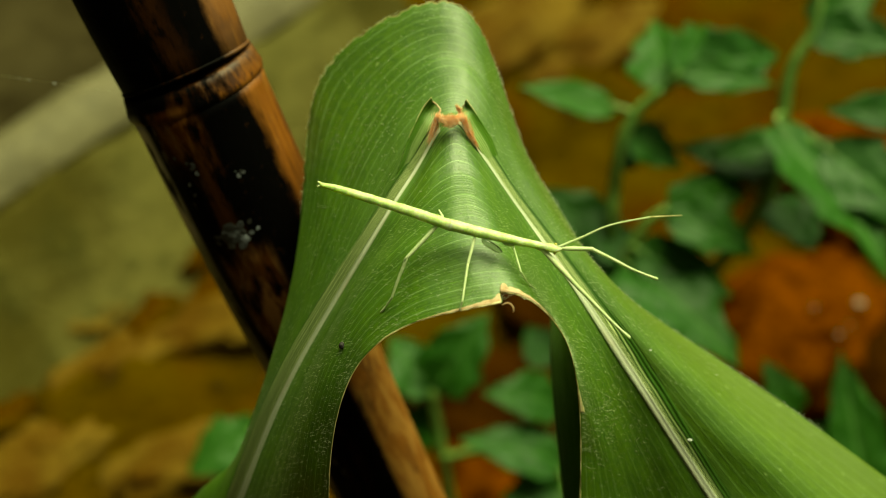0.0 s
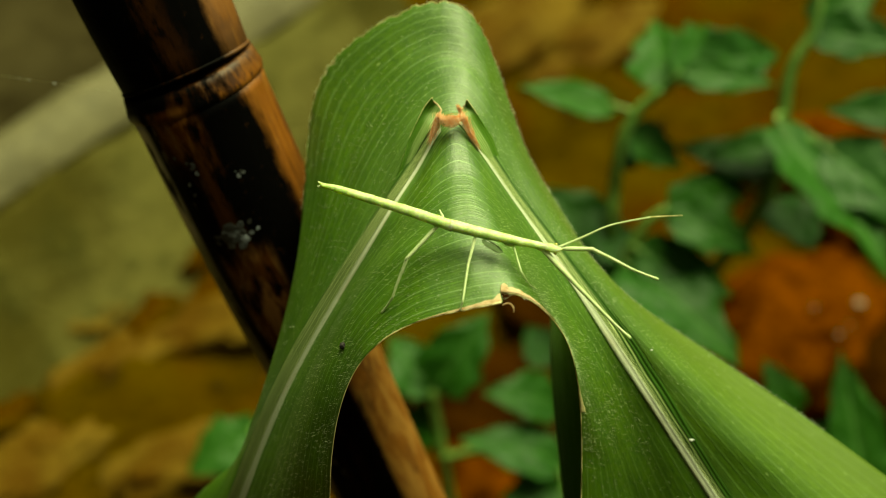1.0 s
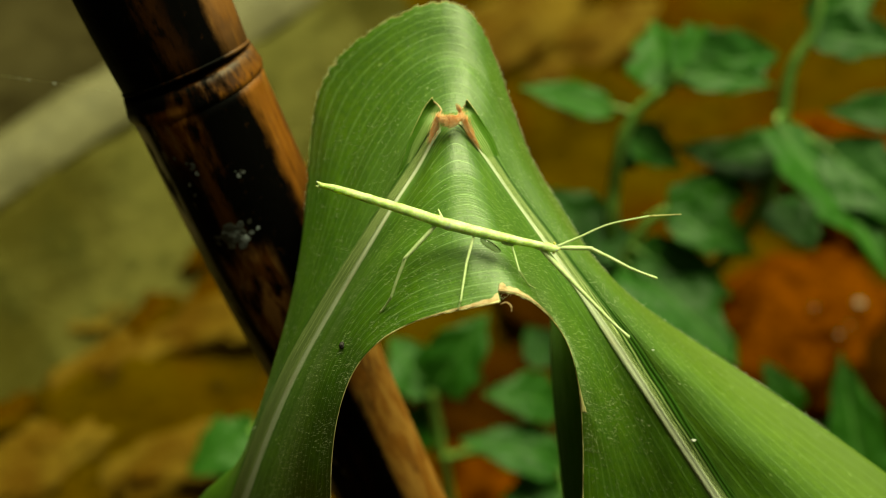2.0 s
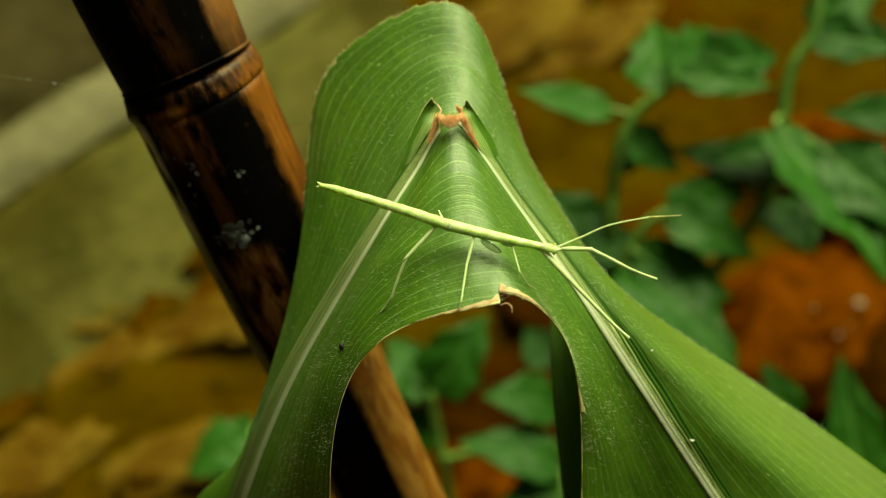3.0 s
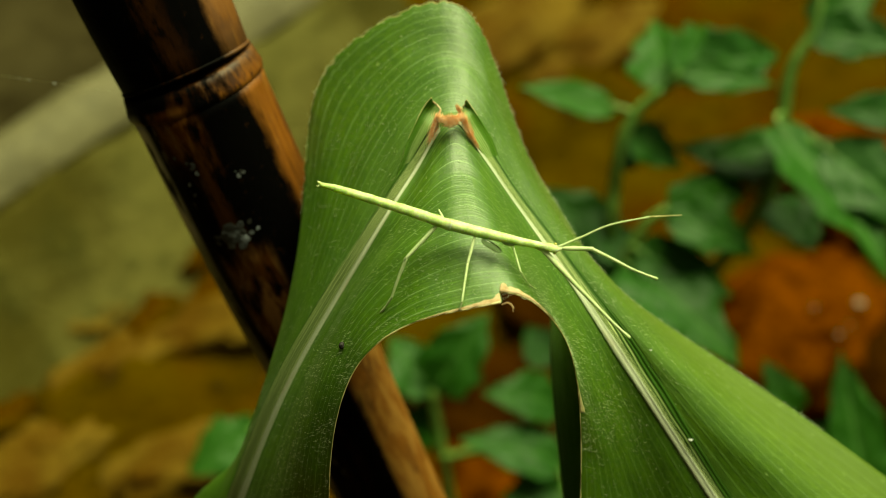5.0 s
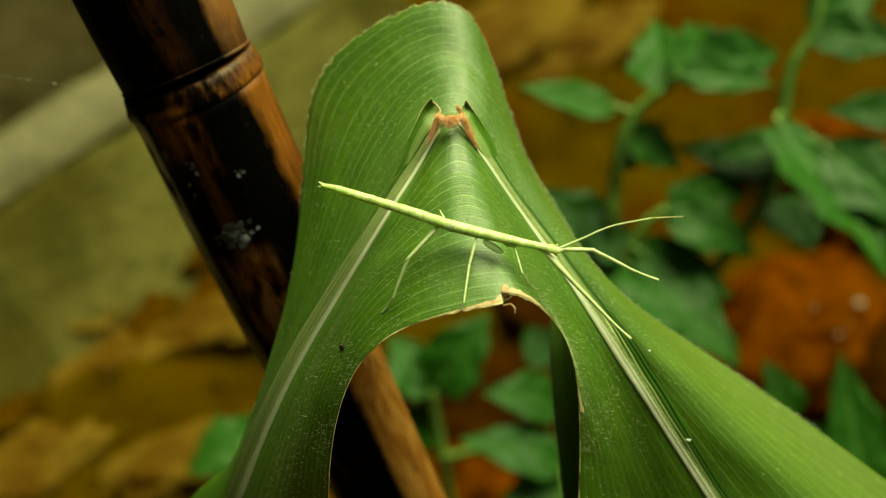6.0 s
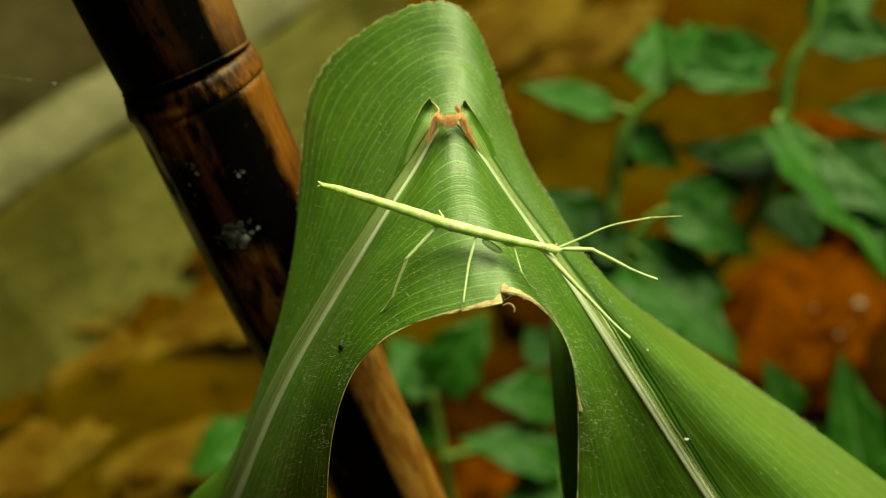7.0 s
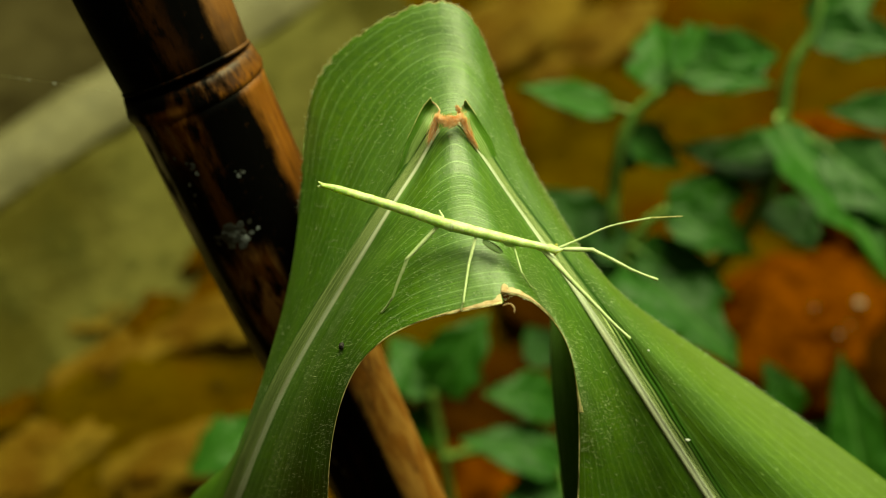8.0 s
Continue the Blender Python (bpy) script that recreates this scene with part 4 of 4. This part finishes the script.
    # dry flaps at the notch of the eaten margin and further down
    for k, (v0, v1, w0, w1, curl) in enumerate(((7.45, 9.4, 0.085, 0.004, 0.0004), (7.42, 5.6, 0.055, 0.004, 0.0003), (11.80, 11.1, 0.16, 0.0, 0.0003))):
        verts, faces = [], []
        for i in range(40):
            s = i / 39
            v = v0 + (v1 - v0) * s
            w = w1 + (w0 - w1) * (1 - s) ** 1.6 * (1 + 0.5 * noise.noise(Vector((s * 11, k, 0))))
            if i < 3 and k < 2:
                w += 0.03 * (3 - i) / 3 * (1 if k else -1)
            n = blade_normal(0.05, v)
            for j, f in enumerate((-0.05, 0.35, 0.7, 1.0)):
                p = Vector(blade_at([max(0.0, bitten(v) + w * f)], [v + (0.06 * f if k == 0 and i < 5 else 0)])[0, 0])
                verts.append(p + n * (0.0002 + curl * (1 - s) * f * f))
        for i in range(39):
            for j in range(3):
                q = i * 4 + j
                faces.append((q, q + 1, q + 5, q + 4))
        flap = sheet("dry_flap", verts, faces, DRY if k < 2 else PALE_EDGE, leaf, "curled dry tan flap of the eaten margin")
        thick = flap.modifiers.new("thick", "SOLIDIFY")
        thick.thickness = 0.00016
    bm = tube(bmesh.new(), [(0.0103, -0.0433, -0.0122), (0.0115, -0.0437, -0.0112), (0.0124, -0.0446, -0.0113), (0.0125, -0.0454, -0.0121)], [0.00014, 0.00013, 0.00012, 0.00007], 6)
    part("loose_fibre", bm, DRY, leaf, "thin curled dry fibre")
    return leaf


def hanging_blade():
    """A darker strip of blade that hangs behind the fold."""
    left, right = np.array([(0.0284, 0.0156, -0.0614), (0.0266, 0.0034, -0.0677), (0.0262, -0.0070, -0.0737), (0.0270, -0.0191, -0.0816), (0.0287, -0.0326, -0.0921), (0.0307, -0.0473, -0.1053)]), np.array([(0.0359, 0.0031, -0.0486), (0.0376, -0.0078, -0.0554), (0.0382, -0.0169, -0.0617), (0.0389, -0.0279, -0.0700), (0.0397, -0.0402, -0.0808), (0.0411, -0.0538, -0.0945)])
    leaf = thing("maize_leaf", APEX, "dark shaded strip of maize leaf hanging behind the fold", "leaf")
    ts = np.linspace(0, len(left) - 1, 80)
    a, b = glide(left, ts), glide(right, ts)
    verts, uvs, faces = [], [], []
    for i in range(80):
        for j in range(17):
            s = j / 16
            p = Vector(a[i] * (1 - s) + b[i] * s) + Vector((0, 0.7, -0.7)) * (0.004 * math.sin(math.pi * s) + 0.0003 * noise.noise(Vector((i * 0.1, s * 4, 0))))
            verts.append(p)
            uvs.append((0.008 + s * 0.016, i * 0.001))
    for i in range(79):
        for j in range(16):
            k = i * 17 + j
            faces.append((k, k + 1, k + 18, k + 17))
    blade = sheet("blade", verts, faces, LIFTED_BLADE, leaf, "", uvs)
    thick = blade.modifiers.new("thick", "SOLIDIFY")
    thick.thickness = 0.00022
    part("margin", tube(bmesh.new(), [Vector(p) for p in a], [0.0001] * 80, 6, 1), PALE_EDGE, leaf)
    return leaf


# ---- the stick insect ----
BODY = Vector((0.0007, 0.1803, 0.4468))


def stick_insect():
    bug = thing("stick_insect", BODY, "slender yellow-green stick insect nymph resting on the leaf", "insect")

    def rel(points):
        return [Vector(p) - BODY for p in points]

    ab = rel([(-0.0253, 0.1872, 0.4516), (-0.0224, 0.1866, 0.4512), (-0.0177, 0.1854, 0.4504), (-0.0121, 0.1839, 0.4494), (-0.0069, 0.1826, 0.4484), (-0.0022, 0.1813, 0.4474), (0.0019, 0.1801, 0.4466)])
    bm = tube(bmesh.new(), ab, [0.00044, 0.00074, 0.00088, 0.00098, 0.00106, 0.00116, 0.00121], 16, 10)
    # faint swellings at the joints between the segments
    axis = (ab[-1] - ab[0]).normalized()
    reach = (ab[-1] - ab[0]).length
    for v in bm.verts:
        d = (v.co - ab[0]).dot(axis)
        centre = ab[0] + axis * d
        v.co = centre + (v.co - centre) * (1 + 0.035 * math.cos(2 * math.pi * d / reach * 8) ** 3)
        v.co += 0.00005 * noise.noise_vector(v.co * 900)
    part("abdomen", bm, INSECT, bug)
    th = rel([(0.0013, 0.1803, 0.4468), (0.0048, 0.1796, 0.4462), (0.0082, 0.1790, 0.4456), (0.0123, 0.1783, 0.4450), (0.0158, 0.1777, 0.4444), (0.0187, 0.1772, 0.4441), (0.0211, 0.1768, 0.4438)])
    part("thorax", tube(bmesh.new(), th, [0.00122, 0.00118, 0.00112, 0.00100, 0.00090, 0.00080, 0.00072], 16, 8), INSECT, bug)
    hd = rel([(0.0204, 0.1769, 0.4439), (0.0215, 0.1767, 0.4438), (0.0227, 0.1764, 0.4437), (0.0236, 0.1763, 0.4437), (0.0243, 0.1763, 0.4439)])
    head = part("head", tube(bmesh.new(), hd, [0.00060, 0.00098, 0.00100, 0.00072, 0.00035], 16, 6, 0.8), INSECT, bug)
    ahead = (hd[-1] - hd[0]).normalized()
    side = ahead.cross(Vector((0, -0.7, 0.7))).normalized()
    for s in (-1, 1):
        ob = part("eye", lump(0.00034, (1, 1, 1), 3, 0.02, 2), EYE_DARK, head, "small brownish eye")
        ob.location = hd[2] + side * s * 0.00092 + ahead * 0.0003
    for p, size in ((((0.0136, 0.1778, 0.4440), 0.0009), ((0.0202, 0.1769, 0.4435), 0.0009), ((-0.0005, 0.1808, 0.4468), 0.001), ((0.0067, 0.1795, 0.4455), 0.0009))):
        ob = part("coxa", lump(size, (1.7, 0.8, 0.9), 5, 0.08, 3), INSECT, bug, "pale swollen leg base")
        ob.location = Vector(p) - BODY
        ob.rotation_euler = (0, 0.2, -0.12)
    for pts in ([(-0.0250, 0.1873, 0.4517), (-0.0255, 0.1875, 0.4519), (-0.0259, 0.1877, 0.4521)], [(-0.0250, 0.1870, 0.4513), (-0.0256, 0.1870, 0.4514), (-0.0261, 0.1870, 0.4514)]):
        part("cercus", tube(bmesh.new(), rel(pts), [0.00030, 0.00024, 0.00008], 8), INSECT, bug, "tiny pale tail prong")
    for pts in ([(0.0236, 0.1765, 0.4440), (0.0284, 0.1778, 0.4456), (0.0342, 0.1793, 0.4476), (0.0422, 0.1801, 0.4491), (0.0487, 0.1802, 0.4495)],):
        pts = rel(pts)
        whole = part("antenna", tube(bmesh.new(), pts[:-1], [0.00030, 0.00021, 0.00018, 0.00016][:len(pts) - 1], 8), INSECT_LEG, bug)
        part("antenna_tip", tube(bmesh.new(), pts[-2:], [0.00017, 0.00008], 8), INSECT_TIP, whole, "brownish thin antenna tip")
    for name, hip, knee, ankle, toe, r in (("fore_leg", (0.0233, 0.1765, 0.4437), (0.0308, 0.1762, 0.4438), (0.0386, 0.1731, 0.4410), (0.0438, 0.1716, 0.4397), 0.00048),
            ("fore_leg", (0.0200, 0.1770, 0.4435), (0.0264, 0.1717, 0.4391), (0.0348, 0.1656, 0.4330), (0.0382, 0.1634, 0.4309), 0.00056),
            ("middle_leg", (0.0068, 0.1792, 0.4456), (0.0050, 0.1734, 0.4419), (0.0039, 0.1660, 0.4388), (0.0034, 0.1654, 0.4372), 0.0003),
            ("middle_leg", (0.0142, 0.1780, 0.4441), (0.0159, 0.1720, 0.4413), (0.0181, 0.1733, 0.4359), (0.0197, 0.1757, 0.4325), 0.00018),
            ("hind_leg", (-0.0006, 0.1808, 0.4469), (-0.0078, 0.1758, 0.4411), (-0.0108, 0.1718, 0.4333), (-0.0130, 0.1717, 0.4295), 0.00042),
            ("hind_leg", (0.0001, 0.1815, 0.4466), (-0.0002, 0.1838, 0.4460), (-0.0006, 0.1871, 0.4439), (-0.0008, 0.1879, 0.4437), 0.00034)):
        hip, knee, ankle, toe = rel((hip, knee, ankle, toe))
        mid = (hip + knee) / 2
        femur = part(name, tube(bmesh.new(), [hip, mid, knee], [r * 0.8, r * 1.05, r * 0.85], 10), INSECT_LEG, bug)
        part("tibia", tube(bmesh.new(), [knee.lerp(hip, 0.05), (knee + ankle) / 2, ankle], [r * 0.86, r * 0.70, r * 0.6], 10), INSECT_LEG, femur)
        part("tarsus", tube(bmesh.new(), [ankle.lerp(knee, 0.06), (ankle + toe) / 2, toe], [r * 0.6, r * 0.48, r * 0.66], 8), INSECT_LEG, femur)
    return bug


# ---- small things on the leaf ----
def droplet():
    bm = lump(0.0010, (2.5, 0.62, 0.85), 2, 0.04, 4)
    ob = part("water_droplet", bm, WATER)
    ob.matrix_basis = Matrix.Translation((0.0100, 0.1771, 0.4438)) @ Matrix.Rotation(radians(-32), 4, (0, -0.7, 0.7))
    return tagged(ob, "clear water droplet clinging under the insect", "droplet")


def silk():
    """One thread of spider silk from the pole to the added west wall, with specks of dust on it."""
    start, end = Vector((-0.0812, 0.2376, 0.4369)), Vector((-1.0000, 0.8337, 0.1200))
    strand = thing("spider_silk", start, "thin pale thread of spider silk strung from the bamboo pole", "spider silk")
    part("thread", tube(bmesh.new(), [Vector(), (end - start) * 0.5 - Vector((0, 0, 0.004)), end - start], [0.000008] * 3, 6, 12), HAIR, strand)
    for k, (f, size, long) in enumerate(((0.0195, 0.00028, 2.0), (0.0290, 0.00010, 5.0), (0.0325, 0.00009, 6.0))):
        ob = part("dust_speck", lump(size, (long, 0.8, 0.8), 140 + k, 0.3, 2), FLAKE, strand)
        ob.location = (end - start) * f - Vector((0, 0, 0.016 * f * (1 - f)))
        ob.rotation_euler = (0, 0, math.atan2(end.y - start.y, end.x - start.x))
    return strand


def specks():
    made = []
    for name, place, size, squash, material, label, category in (("frass_pellet", (-0.0218, 0.1699, 0.4208), 0.0006, (0.9, 1.2, 0.8), FRASS, "dark pellet of insect droppings on the leaf", "droppings"),
            ("white_flake", (0.0582, 0.1710, 0.3854), 0.0005, (1.1, 0.5, 0.3), FLAKE, "small white flake stuck to the leaf", "debris"),
            ("white_flake", (0.0480, 0.1827, 0.4042), 0.00024, (1.2, 0.6, 0.3), FLAKE, "small white flake stuck to the leaf", "debris"),
            ("white_flake", (0.0500, 0.1903, 0.3953), 0.00022, (1, 1, 0.6), FLAKE, "tiny white speck on the leaf", "debris")):
        ob = part(name, lump(size, squash, len(made) + 11, 0.5, 3, 2.0), material)
        ob.matrix_basis = Matrix.Translation(place) @ Vector((0, -0.6, 0.8)).to_track_quat("Z", "Y").to_matrix().to_4x4()
        made.append(tagged(ob, label, category))
    return made


ground()
# two unseen walls added to darken surfaces that face the camera and left
wall("block_wall_south", (0, -0.9, 0), 0, 6.0, 2.7, "unseen dark wall added behind the camera to block sky light")
wall("block_wall_west", (-1.1, 1.68, 0), 90, 5.0, 2.7, "unseen dark wall added beside the steps to block sky light")
steps()
stones()
clods()
rust_stones()
gap_lumps()
pebbles()
bamboo()
plants = [
tomato_plant([(0.0825, 0.4364, -0.0200), (0.0905, 0.4314, 0.0890), (0.0825, 0.4264, 0.1979), (0.0826, 0.4350, 0.2277), (0.0844, 0.4426, 0.2495), (0.0916, 0.4491, 0.2630), (0.1018, 0.4516, 0.2726)],
             [],
             [(0.0815, 0.4500, 0.2639, 0.0378, 0.4429, 0.2851, 0.0200, 10, 0.3),
              (0.1033, 0.4520, 0.2730, 0.1033, 0.5068, 0.2783, 0.0311, -25, 1.0),
              (0.1078, 0.4535, 0.2745, 0.1421, 0.5104, 0.2748, 0.0285, 10, 1.0),
              (0.1165, 0.4594, 0.2804, 0.1628, 0.4732, 0.2800, 0.0290, 12, 0.9),
              (0.1091, 0.4512, 0.2820, 0.1507, 0.4456, 0.2849, 0.0190, 5, 0.4),
              (0.0876, 0.4460, 0.2529, 0.1143, 0.4351, 0.2419, 0.0227, 0, 0.6),
              (0.0830, 0.4284, 0.1999, 0.0476, 0.4461, 0.2176, 0.0306, 0, 0.6),
              (0.0837, 0.4370, 0.2367, 0.0948, 0.4561, 0.2417, 0.0136, 0, 0.6)],
             "young tomato plant with lobed dull-green leaves", 1),
tomato_plant([(0.1050, 0.4500, -0.0200), (0.1150, 0.4450, 0.0900), (0.1480, 0.4330, 0.1950), (0.1613, 0.4407, 0.2334), (0.1610, 0.4521, 0.2589), (0.1635, 0.4631, 0.2770), (0.1721, 0.4720, 0.2930), (0.1757, 0.4881, 0.3161)],
             [[(0.1613, 0.4407, 0.2334), (0.2080, 0.4330, 0.2260), (0.2330, 0.4380, 0.2500), (0.2170, 0.4396, 0.2676)]],
             [(0.1715, 0.4720, 0.2930, 0.2109, 0.4550, 0.2972, 0.0259, 10, 0.8),
              (0.1710, 0.4739, 0.2949, 0.2053, 0.4931, 0.3070, 0.0290, 0, 0.8),
              (0.2147, 0.4394, 0.2674, 0.1767, 0.4342, 0.2764, 0.0201, -10, 0.4),
              (0.1536, 0.4381, 0.2661, 0.2027, 0.3723, 0.2357, 0.0470, -19, 1.0),
              (0.1757, 0.4293, 0.2573, 0.2146, 0.3891, 0.2454, 0.0383, 10, 0.9),
              (0.1618, 0.4442, 0.2440, 0.1276, 0.4404, 0.2472, 0.0182, 0, 0.4),
              (0.1608, 0.4407, 0.2334, 0.1153, 0.4561, 0.2417, 0.0259, 10, 0.7),
              (0.1632, 0.4418, 0.2133, 0.1764, 0.4083, 0.2151, 0.0290, 5, 1.0),
              (0.1674, 0.4583, 0.2298, 0.1298, 0.4453, 0.2380, 0.0150, -8, 0.4),
              (0.1465, 0.4477, 0.2192, 0.1249, 0.4435, 0.2291, 0.0110, 0, 0.3),
              (0.1632, 0.4542, 0.2398, 0.1409, 0.4481, 0.2196, 0.0221, 0, 0.6)],
             "tomato plant with broad toothed leaves and a pale stem", 2),
tomato_plant([(0.1053, 0.4079, -0.0200), (0.1133, 0.4029, 0.0605), (0.1053, 0.3979, 0.1411), (0.0936, 0.4048, 0.1762), (0.0879, 0.4116, 0.1972), (0.0959, 0.4179, 0.2177), (0.1057, 0.4200, 0.2268)],
             [],
             [(0.0880, 0.4081, 0.2008, 0.1356, 0.3551, 0.1973, 0.0435, -10, 0.9),
              (0.0918, 0.4103, 0.2101, 0.1365, 0.3883, 0.2022, 0.0294, 10, 0.8),
              (0.1057, 0.4185, 0.2253, 0.1485, 0.4032, 0.2171, 0.0279, 0, 0.7),
              (0.1057, 0.4196, 0.2264, 0.1470, 0.4313, 0.2310, 0.0255, 0, 0.7),
              (0.0893, 0.4058, 0.1914, 0.0574, 0.4245, 0.1959, 0.0276, 0, 0.7),
              (0.0879, 0.4116, 0.1972, 0.0713, 0.4422, 0.2137, 0.0249, 0, 0.6)],
             "low tomato plant with dark green leaves behind the maize leaf", 3),
tomato_plant([(0.0048, 0.3661, -0.0200), (0.0128, 0.3611, 0.0255), (0.0048, 0.3561, 0.0710), (-0.0026, 0.3735, 0.1167), (-0.0054, 0.3815, 0.1388)],
             [[(0.0003, 0.3633, 0.1065), (0.0329, 0.3614, 0.1188), (0.0560, 0.3536, 0.1250), (0.0630, 0.3614, 0.1329)]],
             [(-0.0051, 0.3815, 0.1388, 0.0212, 0.4008, 0.1723, 0.0337, 0, 0.8),
              (-0.0057, 0.3795, 0.1368, -0.0256, 0.4081, 0.1513, 0.0314, 10, 0.7),
              (0.0560, 0.3703, 0.1418, 0.0232, 0.3627, 0.1625, 0.0274, 10, 0.6),
              (0.0564, 0.3438, 0.1294, 0.0123, 0.3449, 0.1517, 0.0284, 15, 0.5),
              (0.0592, 0.3341, 0.1197, 0.0285, 0.3265, 0.1263, 0.0244, 0, 0.6),
              (0.0569, 0.3895, 0.1468, 0.0435, 0.4122, 0.1553, 0.0257, 0, 0.6),
              (-0.0026, 0.3765, 0.1197, -0.0246, 0.3774, 0.1065, 0.0232, 0, 0.6)],
             "small tomato plant with glossy leaves under the maize leaf", 4),
tomato_plant([(0.1827, 0.3439, -0.0200), (0.1907, 0.3389, 0.0427), (0.1827, 0.3339, 0.1053), (0.1728, 0.3477, 0.1333), (0.1668, 0.3553, 0.1480)],
             [[(0.1827, 0.3348, 0.1063), (0.1934, 0.3322, 0.1178), (0.2036, 0.3227, 0.1225)]],
             [(0.1668, 0.3553, 0.1480, 0.1556, 0.3722, 0.1720, 0.0216, 0, 0.5),
              (0.2022, 0.3227, 0.1225, 0.1899, 0.3626, 0.1836, 0.0319, -10, 0.5),
              (0.1728, 0.3477, 0.1333, 0.1961, 0.3554, 0.1410, 0.0192, 0, 0.5)],
             "tomato seedling with upright rounded leaves", 5),
tomato_plant([(-0.0962, 0.3772, -0.0200), (-0.0882, 0.3722, 0.0169), (-0.0962, 0.3672, 0.0539), (-0.0993, 0.3830, 0.0838), (-0.1009, 0.3885, 0.0964)],
             [],
             [(-0.1009, 0.3875, 0.0953, -0.1313, 0.3640, 0.0930, 0.0326, 0, 0.7),
              (-0.1000, 0.3843, 0.0921, -0.1204, 0.3926, 0.0934, 0.0240, 0, 0.6),
              (-0.0993, 0.3830, 0.0838, -0.0736, 0.3894, 0.0902, 0.0241, 0, 0.6)],
             "small tomato seedling with bright green leaves", 6)
]
leaf = maize_leaf()
strip = hanging_blade()
bug = stick_insect()
drop = droplet()
bits = specks()
silk()

# turns of the leaf about the broken rib, in degrees about x, y, z, and shifts in millimetres
SWAY = [
    (0.00, 0.00, 0.00, 0.00, 0.00, 0.00, 0.00),
    (0.30, -0.04, -0.11, -0.06, 0.00, -0.02, 0.01),
    (0.50, -0.05, -0.11, -0.03, 0.01, -0.05, 0.02),
    (0.70, 0.00, -0.13, -0.06, 0.06, -0.04, 0.01),
    (1.00, 0.07, -0.20, -0.15, 0.14, -0.03, -0.00),
    (1.10, 0.05, -0.31, -0.20, 0.13, -0.03, -0.01),
    (1.30, 0.01, -0.62, -0.40, 0.10, -0.00, -0.03),
    (1.50, 0.01, -0.62, -0.34, 0.07, -0.02, -0.03),
    (1.70, 0.01, -0.64, -0.39, 0.06, -0.01, -0.04),
    (2.20, -0.20, -1.09, -0.90, -0.01, 0.13, -0.03),
    (2.80, -0.04, -0.89, -0.72, 0.00, 0.06, -0.12),
    (3.00, 0.01, -0.60, -0.51, -0.01, 0.03, -0.12),
    (3.20, 0.20, 0.29, 0.29, -0.00, -0.13, -0.03),
    (3.40, 0.43, 1.42, 1.28, 0.01, -0.31, 0.07),
    (3.50, 0.40, 1.14, 1.09, 0.00, -0.30, 0.10),
    (3.70, 0.34, 0.77, 0.75, 0.11, -0.24, 0.03),
    (4.00, 0.26, 0.24, 0.28, 0.28, -0.15, -0.08),
    (4.20, 0.11, -0.20, -0.07, 0.09, -0.08, -0.07),
    (4.40, -0.28, -1.95, -1.49, -0.12, 0.17, -0.09),
    (4.50, -0.25, -1.58, -1.17, -0.21, 0.13, -0.07),
    (4.60, -0.27, -1.72, -1.29, -0.19, 0.15, -0.07),
    (4.70, -0.18, -1.23, -0.90, -0.16, 0.09, -0.06),
    (5.00, -0.03, -0.16, -0.13, -0.00, 0.02, -0.00),
    (5.40, 0.17, 0.93, 0.77, 0.01, -0.12, 0.03),
    (5.80, 0.34, 1.46, 1.23, 0.07, -0.26, -0.02),
    (6.00, 0.16, 0.50, 0.42, 0.10, -0.14, -0.05),
    (6.20, 0.19, 0.89, 0.74, 0.10, -0.20, -0.03),
    (6.50, 0.03, 0.44, 0.36, 0.10, -0.18, -0.02),
    (6.80, 0.12, 0.73, 0.65, -0.06, -0.12, 0.00),
    (7.00, 0.15, 0.75, 0.70, -0.17, -0.07, 0.01),
    (7.20, 0.20, 0.84, 0.80, -0.10, -0.10, -0.02),
    (7.50, 0.20, 0.64, 0.67, -0.01, -0.11, -0.07),
    (7.70, 0.27, 1.24, 1.11, -0.01, -0.16, -0.06),
    (8.00, 0.09, 0.58, 0.49, -0.04, -0.05, -0.08),
]
# nod of the tomato plants: seconds and degrees
NOD = [(0.0, 0.0), (1.5, -0.05), (2.2, 0.2), (3.0, 0.45), (3.5, 0.5), (4.0, 0.68), (4.5, 0.15), (5.2, 0.0), (6.0, 0.0), (8.0, 0.05)]


def motions():
    """The leaf rocks in the breeze about its broken rib and takes along what sits on it."""
    for ob in (leaf, bug, drop, *bits):
        rest = ob.matrix_basis.copy()
        rows = []
        for t, ax, ay, az, dx, dy, dz in SWAY:
            move = Matrix.Translation(APEX) @ pose(dx / 1000, dy / 1000, dz / 1000, ax, ay, az) @ Matrix.Translation(-APEX)
            rows.append((t, move @ rest))
        walk(ob, rows)
    for plant in plants:
        rest = plant.matrix_basis.copy()
        walk(plant, [(t, rest @ pose(0, 0, 0, a, -0.45 * a, 0)) for t, a in NOD])


motions()
